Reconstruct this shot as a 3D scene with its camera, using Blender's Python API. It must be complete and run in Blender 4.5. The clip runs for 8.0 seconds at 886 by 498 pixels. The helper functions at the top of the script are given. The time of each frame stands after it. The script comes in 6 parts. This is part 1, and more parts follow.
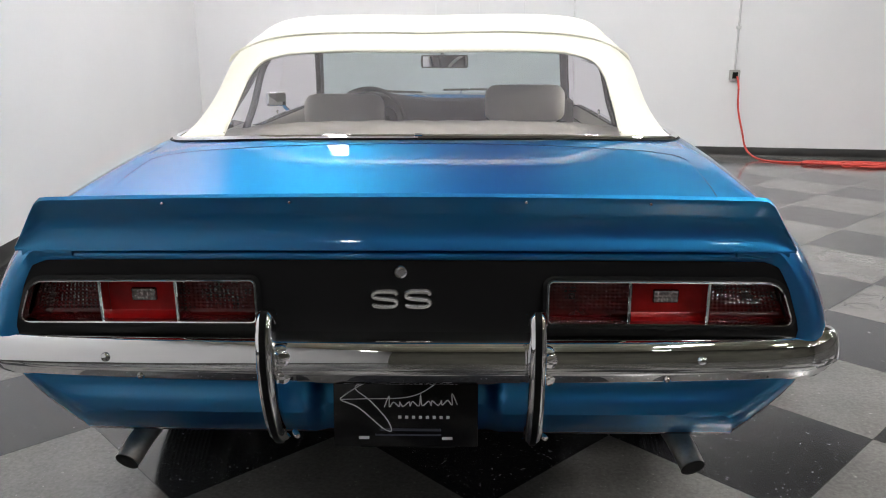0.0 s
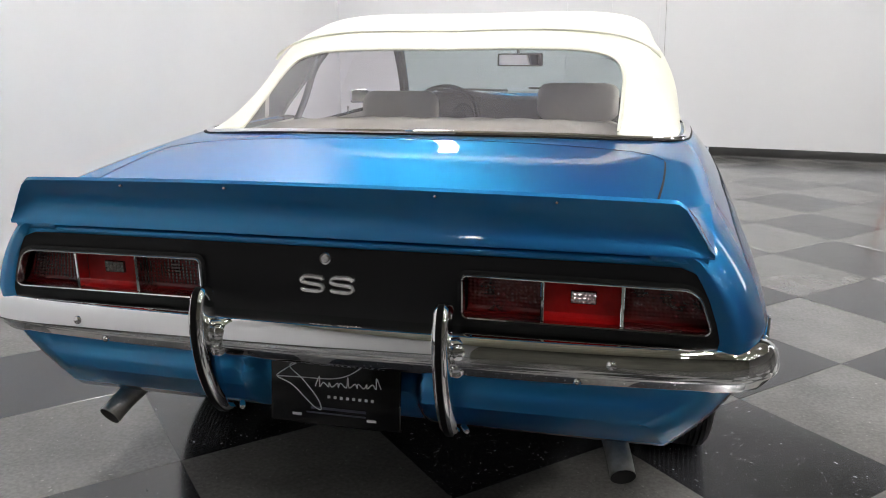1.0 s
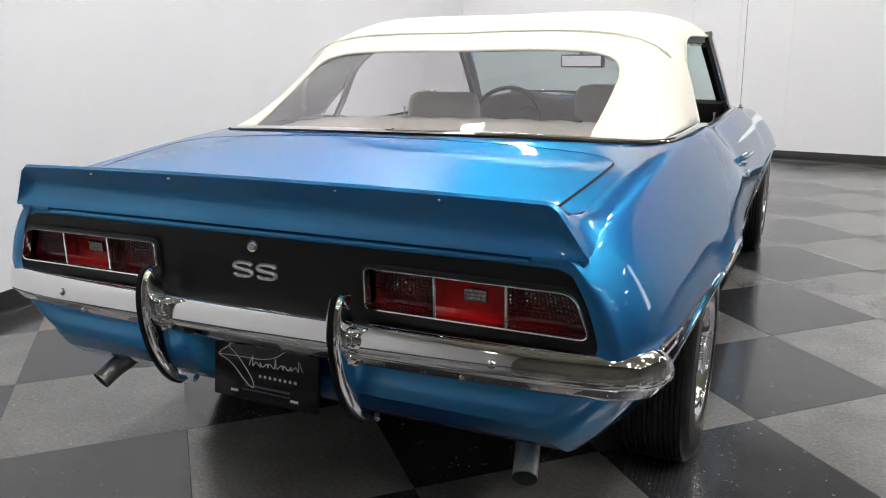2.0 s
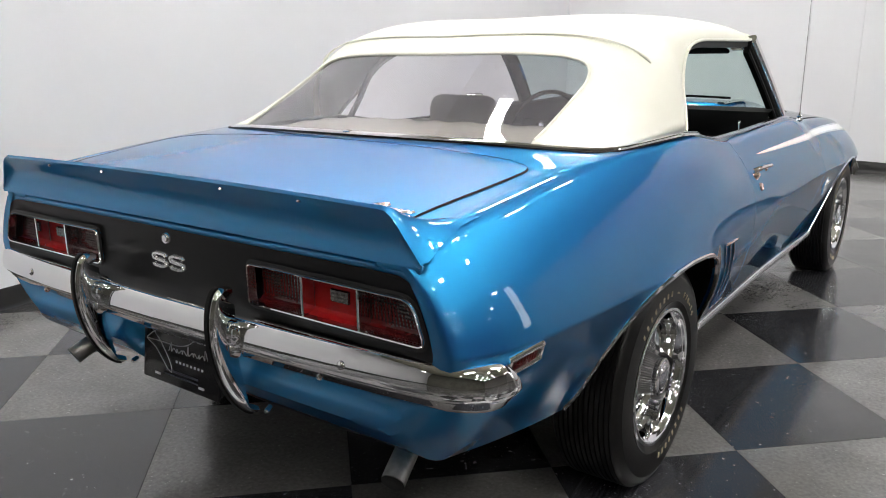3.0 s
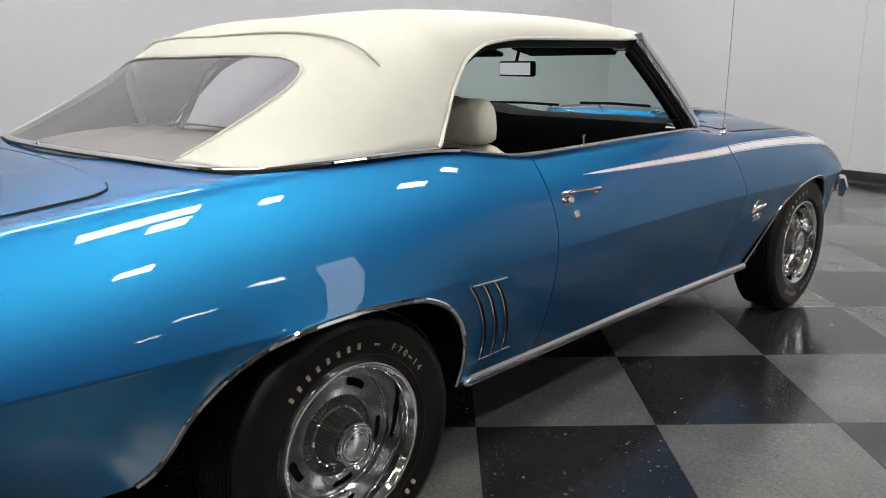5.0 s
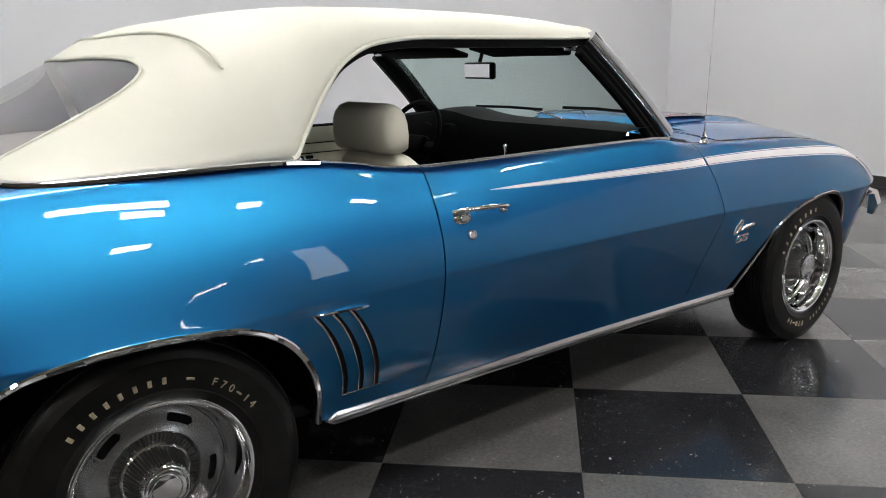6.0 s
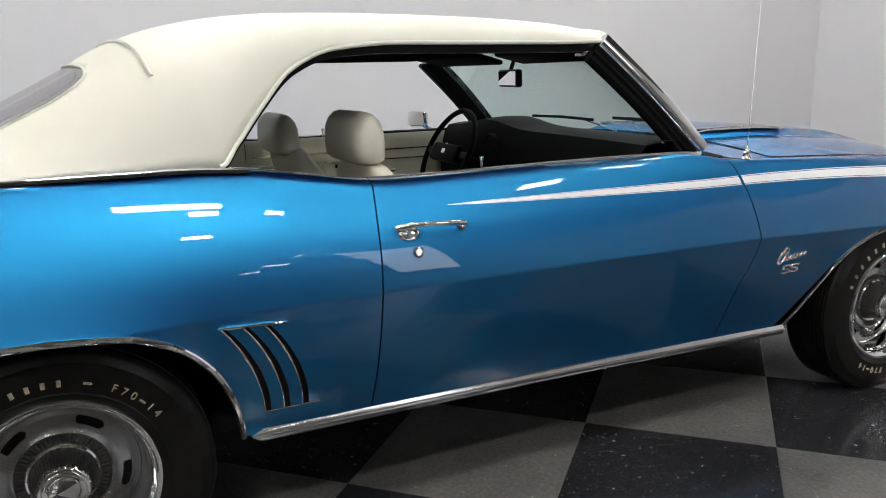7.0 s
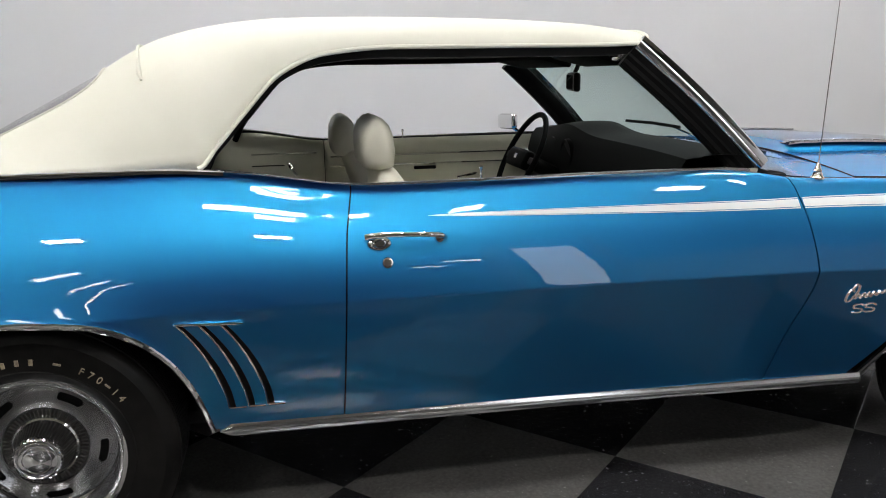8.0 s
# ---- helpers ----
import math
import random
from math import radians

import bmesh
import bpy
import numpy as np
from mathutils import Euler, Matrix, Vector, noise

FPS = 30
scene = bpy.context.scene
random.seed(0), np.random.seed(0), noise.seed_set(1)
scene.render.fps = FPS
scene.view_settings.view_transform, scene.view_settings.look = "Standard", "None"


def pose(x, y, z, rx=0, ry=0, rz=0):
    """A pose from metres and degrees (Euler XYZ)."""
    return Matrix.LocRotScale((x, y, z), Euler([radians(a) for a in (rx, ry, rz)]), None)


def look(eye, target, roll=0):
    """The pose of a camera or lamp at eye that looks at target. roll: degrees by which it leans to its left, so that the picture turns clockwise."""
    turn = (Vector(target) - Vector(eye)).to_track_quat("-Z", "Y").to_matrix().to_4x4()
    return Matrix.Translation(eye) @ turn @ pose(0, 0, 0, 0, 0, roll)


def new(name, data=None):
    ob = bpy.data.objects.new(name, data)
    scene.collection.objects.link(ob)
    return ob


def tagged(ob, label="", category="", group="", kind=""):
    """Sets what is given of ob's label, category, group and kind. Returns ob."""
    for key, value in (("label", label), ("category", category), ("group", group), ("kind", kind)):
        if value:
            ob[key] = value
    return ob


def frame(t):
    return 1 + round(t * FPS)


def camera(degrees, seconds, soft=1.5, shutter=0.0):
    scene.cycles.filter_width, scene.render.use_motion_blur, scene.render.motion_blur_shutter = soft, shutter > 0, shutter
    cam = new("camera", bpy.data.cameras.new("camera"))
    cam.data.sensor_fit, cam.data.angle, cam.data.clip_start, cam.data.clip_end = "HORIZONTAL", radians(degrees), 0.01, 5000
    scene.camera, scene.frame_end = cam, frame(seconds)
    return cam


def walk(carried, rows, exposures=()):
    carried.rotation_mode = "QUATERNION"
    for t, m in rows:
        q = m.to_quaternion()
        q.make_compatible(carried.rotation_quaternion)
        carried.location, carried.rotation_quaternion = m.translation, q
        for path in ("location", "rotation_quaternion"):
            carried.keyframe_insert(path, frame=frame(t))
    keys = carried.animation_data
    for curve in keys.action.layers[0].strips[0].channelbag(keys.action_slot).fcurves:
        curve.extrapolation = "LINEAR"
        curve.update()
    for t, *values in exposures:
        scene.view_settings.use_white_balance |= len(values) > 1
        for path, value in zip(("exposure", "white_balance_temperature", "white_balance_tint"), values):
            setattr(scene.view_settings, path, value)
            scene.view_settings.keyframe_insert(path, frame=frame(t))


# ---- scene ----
cam = camera(59.5, 8.0, soft=1.0)
PATH = [
    (0, (0.122, -2.47, 1.25), (0.07, -0.538, 0.736), 0.2),
    (0.5, (0.36, -2.473, 1.253), (0.086, -0.562, 0.729), 0.0),
    (1, (0.617, -2.453, 1.247), (0.153, -0.578, 0.731), -0.1),
    (1.5, (0.877, -2.408, 1.244), (0.239, -0.583, 0.733), -0.5),
    (3, (1.596, -2.053, 1.244), (0.458, -0.488, 0.742), -0.3),
    (3.5, (1.819, -1.849, 1.236), (0.637, -0.312, 0.745), -0.5),
    (4, (1.977, -1.607, 1.237), (0.73, -0.124, 0.741), -0.4),
    (4.5, (2.121, -1.339, 1.228), (0.808, 0.089, 0.74), -0.4),
    (5, (2.226, -1.043, 1.226), (0.856, 0.329, 0.736), -0.6),
    (6.5, (2.542, -0.172, 1.21), (0.903, 0.872, 0.739), -1.0),
    (7, (2.624, 0.086, 1.202), (0.869, 0.93, 0.746), -1.1),
    (7.5, (2.68, 0.349, 1.215), (0.828, 0.949, 0.756), -0.8),
    (8, (2.722, 0.635, 1.216), (0.81, 1.0, 0.759), -0.9),
]
walk(cam, [(t, look(eye, target, roll)) for t, eye, target, roll in PATH], [(0, 0.57, 6380, 10), (1.5, 0.57, 6380, 10), (3, 0.52, 6380, 10), (4, 0.23, 6380, 10), (5, 0.05, 6380, 10), (6.5, 0.13, 6380, 10), (8, 0.18, 6380, 10)])

import functools

# ---- world, light ----
world = bpy.data.worlds.new("world")
scene.world = world
world.use_nodes = True
world.node_tree.nodes["Background"].inputs[0].default_value = (0.6, 0.65, 0.7, 1)
world.node_tree.nodes["Background"].inputs[1].default_value = 0.05

STRIP_POWER, HALL_POWER, FAR_POWER, BAY_POWER = 56.0, 158.0, 20.0, 3.4

# ---- materials ----


def material(name, colour, rough=0.5, metal=0.0, coat=0.0, coat_rough=0.03, transmission=0.0, ior=1.5, specular=0.5):
    m = bpy.data.materials.new(name)
    m.use_nodes = True
    b = m.node_tree.nodes["Principled BSDF"]
    b.inputs["Base Color"].default_value = (*colour, 1)
    b.inputs["Roughness"].default_value = rough
    b.inputs["Metallic"].default_value = metal
    b.inputs["Coat Weight"].default_value = coat
    b.inputs["Coat Roughness"].default_value = coat_rough
    b.inputs["Transmission Weight"].default_value = transmission
    b.inputs["IOR"].default_value = ior
    b.inputs["Specular IOR Level"].default_value = specular
    return m


def node(m, kind, **sets):
    n = m.node_tree.nodes.new(kind)
    for k, v in sets.items():
        n.inputs[k.replace("_", " ")].default_value = v
    return n


def wire(m, a, out, b, inp):
    m.node_tree.links.new(a.outputs[out], b.inputs[inp])


def bsdf(m):
    return m.node_tree.nodes["Principled BSDF"]


def ramp(m, stops):
    r = m.node_tree.nodes.new("ShaderNodeValToRGB")
    e = r.color_ramp.elements
    while len(e) < len(stops):
        e.new(0.5)
    for i, (p, c) in enumerate(stops):
        e[i].position = p
        e[i].color = (*c, 1) if len(c) == 3 else c
    return r


def coords(m, out="Object"):
    n = m.node_tree.nodes.new("ShaderNodeTexCoord")
    return n, out


def noise_tex(m, scale, detail=4.0, rough=0.55):
    n = node(m, "ShaderNodeTexNoise", Scale=scale, Detail=detail, Roughness=rough)
    c, o = coords(m)
    wire(m, c, o, n, "Vector")
    return n


def vary(m, dark, light, scale, detail=4.0, low=0.35, high=0.65):
    """Base colour that wanders between two tones."""
    n = noise_tex(m, scale, detail)
    r = ramp(m, [(low, dark), (high, light)])
    wire(m, n, "Fac", r, "Fac")
    wire(m, r, "Color", bsdf(m), "Base Color")
    return r


def bump(m, scale, strength, distance=0.001, detail=3.0, target="Normal"):
    n = noise_tex(m, scale, detail)
    b = node(m, "ShaderNodeBump", Strength=strength, Distance=distance)
    wire(m, n, "Fac", b, "Height")
    wire(m, b, "Normal", bsdf(m), target)
    return b


def rough_vary(m, scale, low, high):
    n = noise_tex(m, scale, 5.0)
    r = ramp(m, [(0.3, (low,) * 3), (0.7, (high,) * 3)])
    wire(m, n, "Fac", r, "Fac")
    wire(m, r, "Color", bsdf(m), "Roughness")


# metallic blue paint: flakes under a clear coat
def flake_paint(name, face, flop, deep):
    """A narrow face lobe and a wide, bluer flop lobe of metal flakes over a deep ground, under a clear coat."""
    m = bpy.data.materials.new(name)
    m.use_nodes = True
    nt = m.node_tree
    nt.nodes.clear()
    out = nt.nodes.new("ShaderNodeOutputMaterial")
    lobes = []
    for colour, rough in ((face, 0.47), (flop, 0.60)):
        flake = nt.nodes.new("ShaderNodeBsdfAnisotropic")
        flake.distribution = "BECKMANN"
        flake.inputs["Roughness"].default_value = rough
        n = noise_tex(m, 900.0, 2.0)
        r = ramp(m, [(0.3, tuple(0.9 * c for c in colour)), (0.7, tuple(1.1 * c for c in colour))])
        wire(m, n, "Fac", r, "Fac")
        wire(m, r, "Color", flake, "Color")
        lobes.append(flake)
    both = nt.nodes.new("ShaderNodeMixShader")
    both.inputs[0].default_value = 0.5
    wire(m, lobes[0], 0, both, 1)
    wire(m, lobes[1], 0, both, 2)
    ground = node(m, "ShaderNodeBsdfDiffuse", Color=(*deep, 1))
    coat = nt.nodes.new("ShaderNodeBsdfAnisotropic")
    coat.distribution = "GGX"
    coat.inputs["Color"].default_value = (0.95, 0.95, 0.95, 1)
    coat.inputs["Roughness"].default_value = 0.025
    peel = noise_tex(m, 26.0, 2.0)
    b2 = node(m, "ShaderNodeBump", Strength=0.03, Distance=0.002)
    wire(m, peel, "Fac", b2, "Height")
    wire(m, b2, "Normal", coat, "Normal")
    base = nt.nodes.new("ShaderNodeMixShader")
    base.inputs[0].default_value = 0.84
    wire(m, ground, 0, base, 1)
    wire(m, both, 0, base, 2)
    fres = node(m, "ShaderNodeFresnel", IOR=1.5)
    top = nt.nodes.new("ShaderNodeMixShader")
    wire(m, fres, 0, top, 0)
    wire(m, base, 0, top, 1)
    wire(m, coat, 0, top, 2)
    wire(m, top, 0, out, 0)
    return m


# metallic blue paint
PAINT = flake_paint("blue_paint", (0.030, 0.425, 0.665), (0.016, 0.055, 0.37), (0.012, 0.022, 0.11))
BLACK_SATIN = material("black_satin_paint", (0.006, 0.006, 0.0065), rough=0.38, specular=0.24)
bump(BLACK_SATIN, 900.0, 0.04, 0.0004)
CHROME = material("chrome", (0.78, 0.78, 0.79), rough=0.045, metal=1.0)
rough_vary(CHROME, 9.0, 0.012, 0.035)
EMBLEM = material("bright_emblem", (0.90, 0.90, 0.90), rough=0.16, metal=0.85)
STAINLESS = material("bright_trim", (0.70, 0.70, 0.71), rough=0.17, metal=1.0)
rough_vary(STAINLESS, 14.0, 0.13, 0.22)
SILVER = material("silver_wheel_paint", (0.3, 0.3, 0.31), rough=0.24, metal=0.95, coat=0.5)
vary(SILVER, (0.30, 0.30, 0.31), (0.36, 0.36, 0.37), 60.0)
RIB_METAL = material("dull_rib_metal", (0.15, 0.145, 0.14), rough=0.34, metal=1.0)
RUBBER = material("tyre_rubber", (0.006, 0.006, 0.006), rough=0.34, specular=0.22)
vary(RUBBER, (0.0045, 0.0042, 0.004), (0.009, 0.0083, 0.0078), 22.0)
bump(RUBBER, 420.0, 0.12, 0.0006)
LETTER = material("cream_letter", (0.62, 0.55, 0.40), rough=0.6)
vary(LETTER, (0.30, 0.25, 0.16), (0.50, 0.43, 0.30), 90.0)
BLACK_TRIM = material("black_trim", (0.004, 0.004, 0.004), rough=0.42, specular=0.1)
bump(BLACK_TRIM, 600.0, 0.1, 0.0005)
UNDER = material("underbody_black", (0.004, 0.004, 0.004), rough=0.8, specular=0.05)
vary(UNDER, (0.003, 0.003, 0.003), (0.006, 0.0055, 0.005), 12.0)
EXHAUST = material("dull_exhaust_steel", (0.17, 0.165, 0.155), rough=0.42, metal=0.85)
vary(EXHAUST, (0.24, 0.23, 0.21), (0.36, 0.345, 0.325), 30.0)
# flat black: sooty dark of the exhaust mouths, painted shade behind the wheel slots
SOOT_AND_SHADE = material("soot_and_shade", (0.006, 0.006, 0.006), rough=0.9)
VINYL = material("white_vinyl", (0.78, 0.76, 0.64), rough=0.52, specular=0.35)
vary(VINYL, (0.735, 0.725, 0.635), (0.78, 0.77, 0.68), 3.0)
bump(VINYL, 1500.0, 0.10, 0.0006)
LINER = material("dark_headliner", (0.005, 0.005, 0.005), rough=0.85, specular=0.05)
bump(LINER, 700.0, 0.2, 0.0006)
IVORY = material("ivory_vinyl", (0.60, 0.575, 0.48), rough=0.45, specular=0.4)
vary(IVORY, (0.70, 0.675, 0.57), (0.77, 0.745, 0.64), 5.0)
bump(IVORY, 700.0, 0.10, 0.0008)
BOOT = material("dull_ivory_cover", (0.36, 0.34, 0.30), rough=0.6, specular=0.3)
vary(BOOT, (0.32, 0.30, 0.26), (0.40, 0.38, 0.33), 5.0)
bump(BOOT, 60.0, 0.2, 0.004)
IVORY_PANEL = material("ivory_door_panel", (0.52, 0.53, 0.43), rough=0.5, specular=0.35)
vary(IVORY_PANEL, (0.68, 0.67, 0.56), (0.75, 0.74, 0.62), 6.0)
bump(IVORY_PANEL, 500.0, 0.12, 0.0008)
DASH = material("black_dash_vinyl", (0.004, 0.0045, 0.0045), rough=0.6, specular=0.06)
bump(DASH, 500.0, 0.15, 0.0008)
CARPET = material("black_carpet", (0.010, 0.010, 0.010), rough=0.95)
bump(CARPET, 300.0, 0.5, 0.003)
RED_LENS = material("red_lens", (0.11, 0.005, 0.006), rough=0.2, coat=0.0, specular=0.5)
vary(RED_LENS, (0.034, 0.0015, 0.002), (0.060, 0.003, 0.003), 18.0)
RED_BRIGHT = material("bright_red_lens", (0.36, 0.006, 0.006), rough=0.25, coat=0.0, specular=0.3)
vary(RED_BRIGHT, (0.20, 0.004, 0.004), (0.32, 0.006, 0.006), 12.0)
CLEAR_LENS = material("clear_lens", (0.26, 0.23, 0.23), rough=0.12, metal=0.6, coat=0.5)
WHITE_STRIPE = material("white_stripe", (0.86, 0.87, 0.90), rough=0.35, coat=0.35)
vary(WHITE_STRIPE, (0.82, 0.85, 0.87), (0.86, 0.89, 0.91), 8.0)
PLATE = material("black_plate", (0.003, 0.003, 0.0035), rough=0.16, specular=0.3)
PLATE_INK = material("silver_ink", (0.45, 0.45, 0.47), rough=0.4)
PLATE_BLUE = material("dim_ink", (0.022, 0.024, 0.04), rough=0.4)
GAP = material("shut_line", (0.004, 0.005, 0.007), rough=0.9)
CORD = material("red_cord", (0.62, 0.05, 0.035), rough=0.5)
vary(CORD, (0.52, 0.035, 0.025), (0.70, 0.07, 0.05), 12.0)
GREY_BOX = material("grey_outlet", (0.35, 0.34, 0.33), rough=0.5)
CONDUIT = material("galvanised_conduit", (0.60, 0.60, 0.61), rough=0.45, metal=0.3)
MIRROR = material("mirror_glass", (0.85, 0.86, 0.86), rough=0.02, metal=1.0)


def glass(name, tint, gloss=0.06, rough=0.02, haze=0.0):
    """Thin pane: tinted see-through mixed with a mirror by Fresnel."""
    m = bpy.data.materials.new(name)
    m.use_nodes = True
    nt = m.node_tree
    nt.nodes.clear()
    out = nt.nodes.new("ShaderNodeOutputMaterial")
    mix = nt.nodes.new("ShaderNodeMixShader")
    clear = nt.nodes.new("ShaderNodeBsdfTransparent")
    clear.inputs["Color"].default_value = (*tint, 1)
    shiny = nt.nodes.new("ShaderNodeBsdfGlossy")
    shiny.inputs["Roughness"].default_value = rough
    lw = nt.nodes.new("ShaderNodeLayerWeight")
    lw.inputs["Blend"].default_value = 0.5
    power = nt.nodes.new("ShaderNodeMath")
    power.operation = "POWER"
    power.inputs[1].default_value = 4.0
    fres = nt.nodes.new("ShaderNodeMath")
    fres.operation = "MULTIPLY_ADD"
    fres.inputs[1].default_value, fres.inputs[2].default_value = 0.9, gloss
    nt.links.new(lw.outputs["Facing"], power.inputs[0])
    nt.links.new(power.outputs[0], fres.inputs[0])
    nt.links.new(fres.outputs[0], mix.inputs[0])
    if haze:
        milk = nt.nodes.new("ShaderNodeBsdfDiffuse")
        milk.inputs["Color"].default_value = (0.60, 0.57, 0.64, 1)
        blend = nt.nodes.new("ShaderNodeMixShader")
        blend.inputs[0].default_value = haze
        nt.links.new(clear.outputs[0], blend.inputs[1])
        nt.links.new(milk.outputs[0], blend.inputs[2])
        nt.links.new(blend.outputs[0], mix.inputs[1])
    else:
        nt.links.new(clear.outputs[0], mix.inputs[1])
    nt.links.new(shiny.outputs[0], mix.inputs[2])
    nt.links.new(mix.outputs[0], out.inputs[0])
    return m


WINDSHIELD = glass("green_tinted_glass", (0.66, 0.79, 0.765))
CLEAR_VINYL = glass("smoky_clear_vinyl", (0.76, 0.755, 0.79), gloss=0.06, rough=0.03, haze=0.12)

WALL = material("white_wall_paint", (0.74, 0.74, 0.76), rough=0.55)
vary(WALL, (0.725, 0.725, 0.748), (0.755, 0.755, 0.775), 0.9, 5.0)
bump(WALL, 160.0, 0.10, 0.001)
CEILING = material("ceiling_paint", (0.30, 0.27, 0.22), rough=0.8)
vary(CEILING, (0.42, 0.405, 0.31), (0.52, 0.505, 0.40), 1.2)
# unseen hall walls: dimness put into the colour, so the car reflects less light
DARKENED_WALL = material("darkened_wall", (0.08, 0.075, 0.07), rough=0.7)
vary(DARKENED_WALL, (0.20, 0.19, 0.175), (0.25, 0.24, 0.22), 1.5)
SOUTH_WALL = material("darkened_olive_wall", (0.2, 0.19, 0.15), rough=0.7)
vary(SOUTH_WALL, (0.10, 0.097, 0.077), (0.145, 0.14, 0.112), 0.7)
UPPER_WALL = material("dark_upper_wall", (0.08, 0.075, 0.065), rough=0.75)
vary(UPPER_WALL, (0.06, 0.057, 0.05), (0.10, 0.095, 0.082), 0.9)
BASEBOARD = material("black_cove_base", (0.012, 0.012, 0.012), rough=0.35)
vary(BASEBOARD, (0.009, 0.009, 0.009), (0.020, 0.019, 0.018), 6.0)
GROUT = material("floor_joint", (0.03, 0.03, 0.03), rough=0.7)


def tile_material(name, dark, light, fleck, fleck_size, rough):
    """Vinyl composition tile: mottled ground, scattered pale chips, scuffs."""
    m = material(name, dark, rough=rough, specular=0.5, coat=0.3, coat_rough=0.12)
    c = m.node_tree.nodes.new("ShaderNodeNewGeometry")
    n1 = node(m, "ShaderNodeTexNoise", Scale=3.0, Detail=6.0, Roughness=0.65)
    wire(m, c, "Position", n1, "Vector")
    n2 = node(m, "ShaderNodeTexNoise", Scale=75.0, Detail=3.0, Roughness=0.6)
    wire(m, c, "Position", n2, "Vector")
    add = m.node_tree.nodes.new("ShaderNodeMath")
    add.operation = "ADD"
    wire(m, n1, "Fac", add, 0)
    wire(m, n2, "Fac", add, 1)
    half = m.node_tree.nodes.new("ShaderNodeMath")
    half.operation = "MULTIPLY"
    half.inputs[1].default_value = 0.5
    wire(m, add, 0, half, 0)
    r = ramp(m, [(0.38, dark), (0.62, light)])
    wire(m, half, 0, r, "Fac")
    # pale chips of two sizes
    warp = node(m, "ShaderNodeTexNoise", Scale=45.0, Detail=2.0)
    wire(m, c, "Position", warp, "Vector")
    shift = m.node_tree.nodes.new("ShaderNodeVectorMath")
    shift.operation = "MULTIPLY_ADD"
    shift.inputs[1].default_value = (0.03, 0.03, 0.03)
    wire(m, warp, "Color", shift, 0)
    wire(m, c, "Position", shift, 2)
    layers = []
    for size, size_cut, share in ((fleck_size * 0.5, 0.16, 0.85), (fleck_size, 0.18, 0.80), (fleck_size * 2.1, 0.20, 0.76)):
        v = node(m, "ShaderNodeTexVoronoi", Scale=size, Randomness=1.0)
        wire(m, shift, 0, v, "Vector")
        cut = ramp(m, [(size_cut * 0.7, (1, 1, 1)), (size_cut, (0, 0, 0))])
        wire(m, v, "Distance", cut, "Fac")
        pick = ramp(m, [(share, (0, 0, 0)), (share + 0.25, (1, 1, 1))])
        sep = m.node_tree.nodes.new("ShaderNodeSeparateColor")
        wire(m, v, "Color", sep, 0)
        wire(m, sep, 0, pick, "Fac")
        one = m.node_tree.nodes.new("ShaderNodeMath")
        one.operation = "MULTIPLY"
        wire(m, cut, "Color", one, 0)
        wire(m, pick, "Color", one, 1)
        layers.append(one)
    # faint scuffs, drawn out along one direction
    stretch = m.node_tree.nodes.new("ShaderNodeMapping")
    stretch.inputs["Rotation"].default_value = (0, 0, 0.5)
    stretch.inputs["Scale"].default_value = (3.0, 60.0, 1.0)
    wire(m, c, "Position", stretch, "Vector")
    sc = node(m, "ShaderNodeTexNoise", Scale=1.0, Detail=5.0, Roughness=0.7)
    wire(m, stretch, 0, sc, "Vector")
    sr = ramp(m, [(0.60, (0, 0, 0)), (0.80, (0.05, 0.05, 0.05))])
    wire(m, sc, "Fac", sr, "Fac")
    most = m.node_tree.nodes.new("ShaderNodeMath")
    most.operation = "MAXIMUM"
    fine = m.node_tree.nodes.new("ShaderNodeMath")
    fine.operation = "MAXIMUM"
    wire(m, layers[1], 0, fine, 0)
    wire(m, layers[2], 0, fine, 1)
    wire(m, layers[0], 0, most, 0)
    wire(m, fine, 0, most, 1)
    both = m.node_tree.nodes.new("ShaderNodeMath")
    both.operation = "MAXIMUM"
    wire(m, most, 0, both, 0)
    wire(m, sr, "Color", both, 1)
    mix = m.node_tree.nodes.new("ShaderNodeMix")
    mix.data_type = "RGBA"
    wire(m, both, 0, mix, 0)
    wire(m, r, "Color", mix, 6)
    mix.inputs[7].default_value = (*fleck, 1)
    # each tile a touch lighter or darker
    info = m.node_tree.nodes.new("ShaderNodeObjectInfo")
    tone = m.node_tree.nodes.new("ShaderNodeMapRange")
    tone.inputs[3].default_value, tone.inputs[4].default_value = 0.88, 1.1
    wire(m, info, "Random", tone, 0)
    hsv = m.node_tree.nodes.new("ShaderNodeHueSaturation")
    wire(m, tone, 0, hsv, "Value")
    wire(m, mix, 2, hsv, "Color")
    wire(m, hsv, "Color", bsdf(m), "Base Color")
    rr = ramp(m, [(0.3, (rough * 0.75,) * 3), (0.7, (rough * 1.35,) * 3)])
    wire(m, n1, "Fac", rr, "Fac")
    wire(m, rr, "Color", bsdf(m), "Roughness")
    bp = node(m, "ShaderNodeBump", Strength=0.05, Distance=0.002)
    n3 = node(m, "ShaderNodeTexNoise", Scale=14.0, Detail=3.0)
    wire(m, c, "Position", n3, "Vector")
    wire(m, n3, "Fac", bp, "Height")
    wire(m, bp, "Normal", bsdf(m), "Normal")
    return m


TILE_BLACK = tile_material("black_vinyl_tile", (0.015, 0.015, 0.017), (0.036, 0.036, 0.040), (0.36, 0.36, 0.38), 55.0, 0.17)
TILE_GREY = tile_material("grey_vinyl_tile", (0.104, 0.101, 0.098), (0.168, 0.163, 0.158), (0.30, 0.29, 0.28), 70.0, 0.20)

# ---- mesh helpers ----


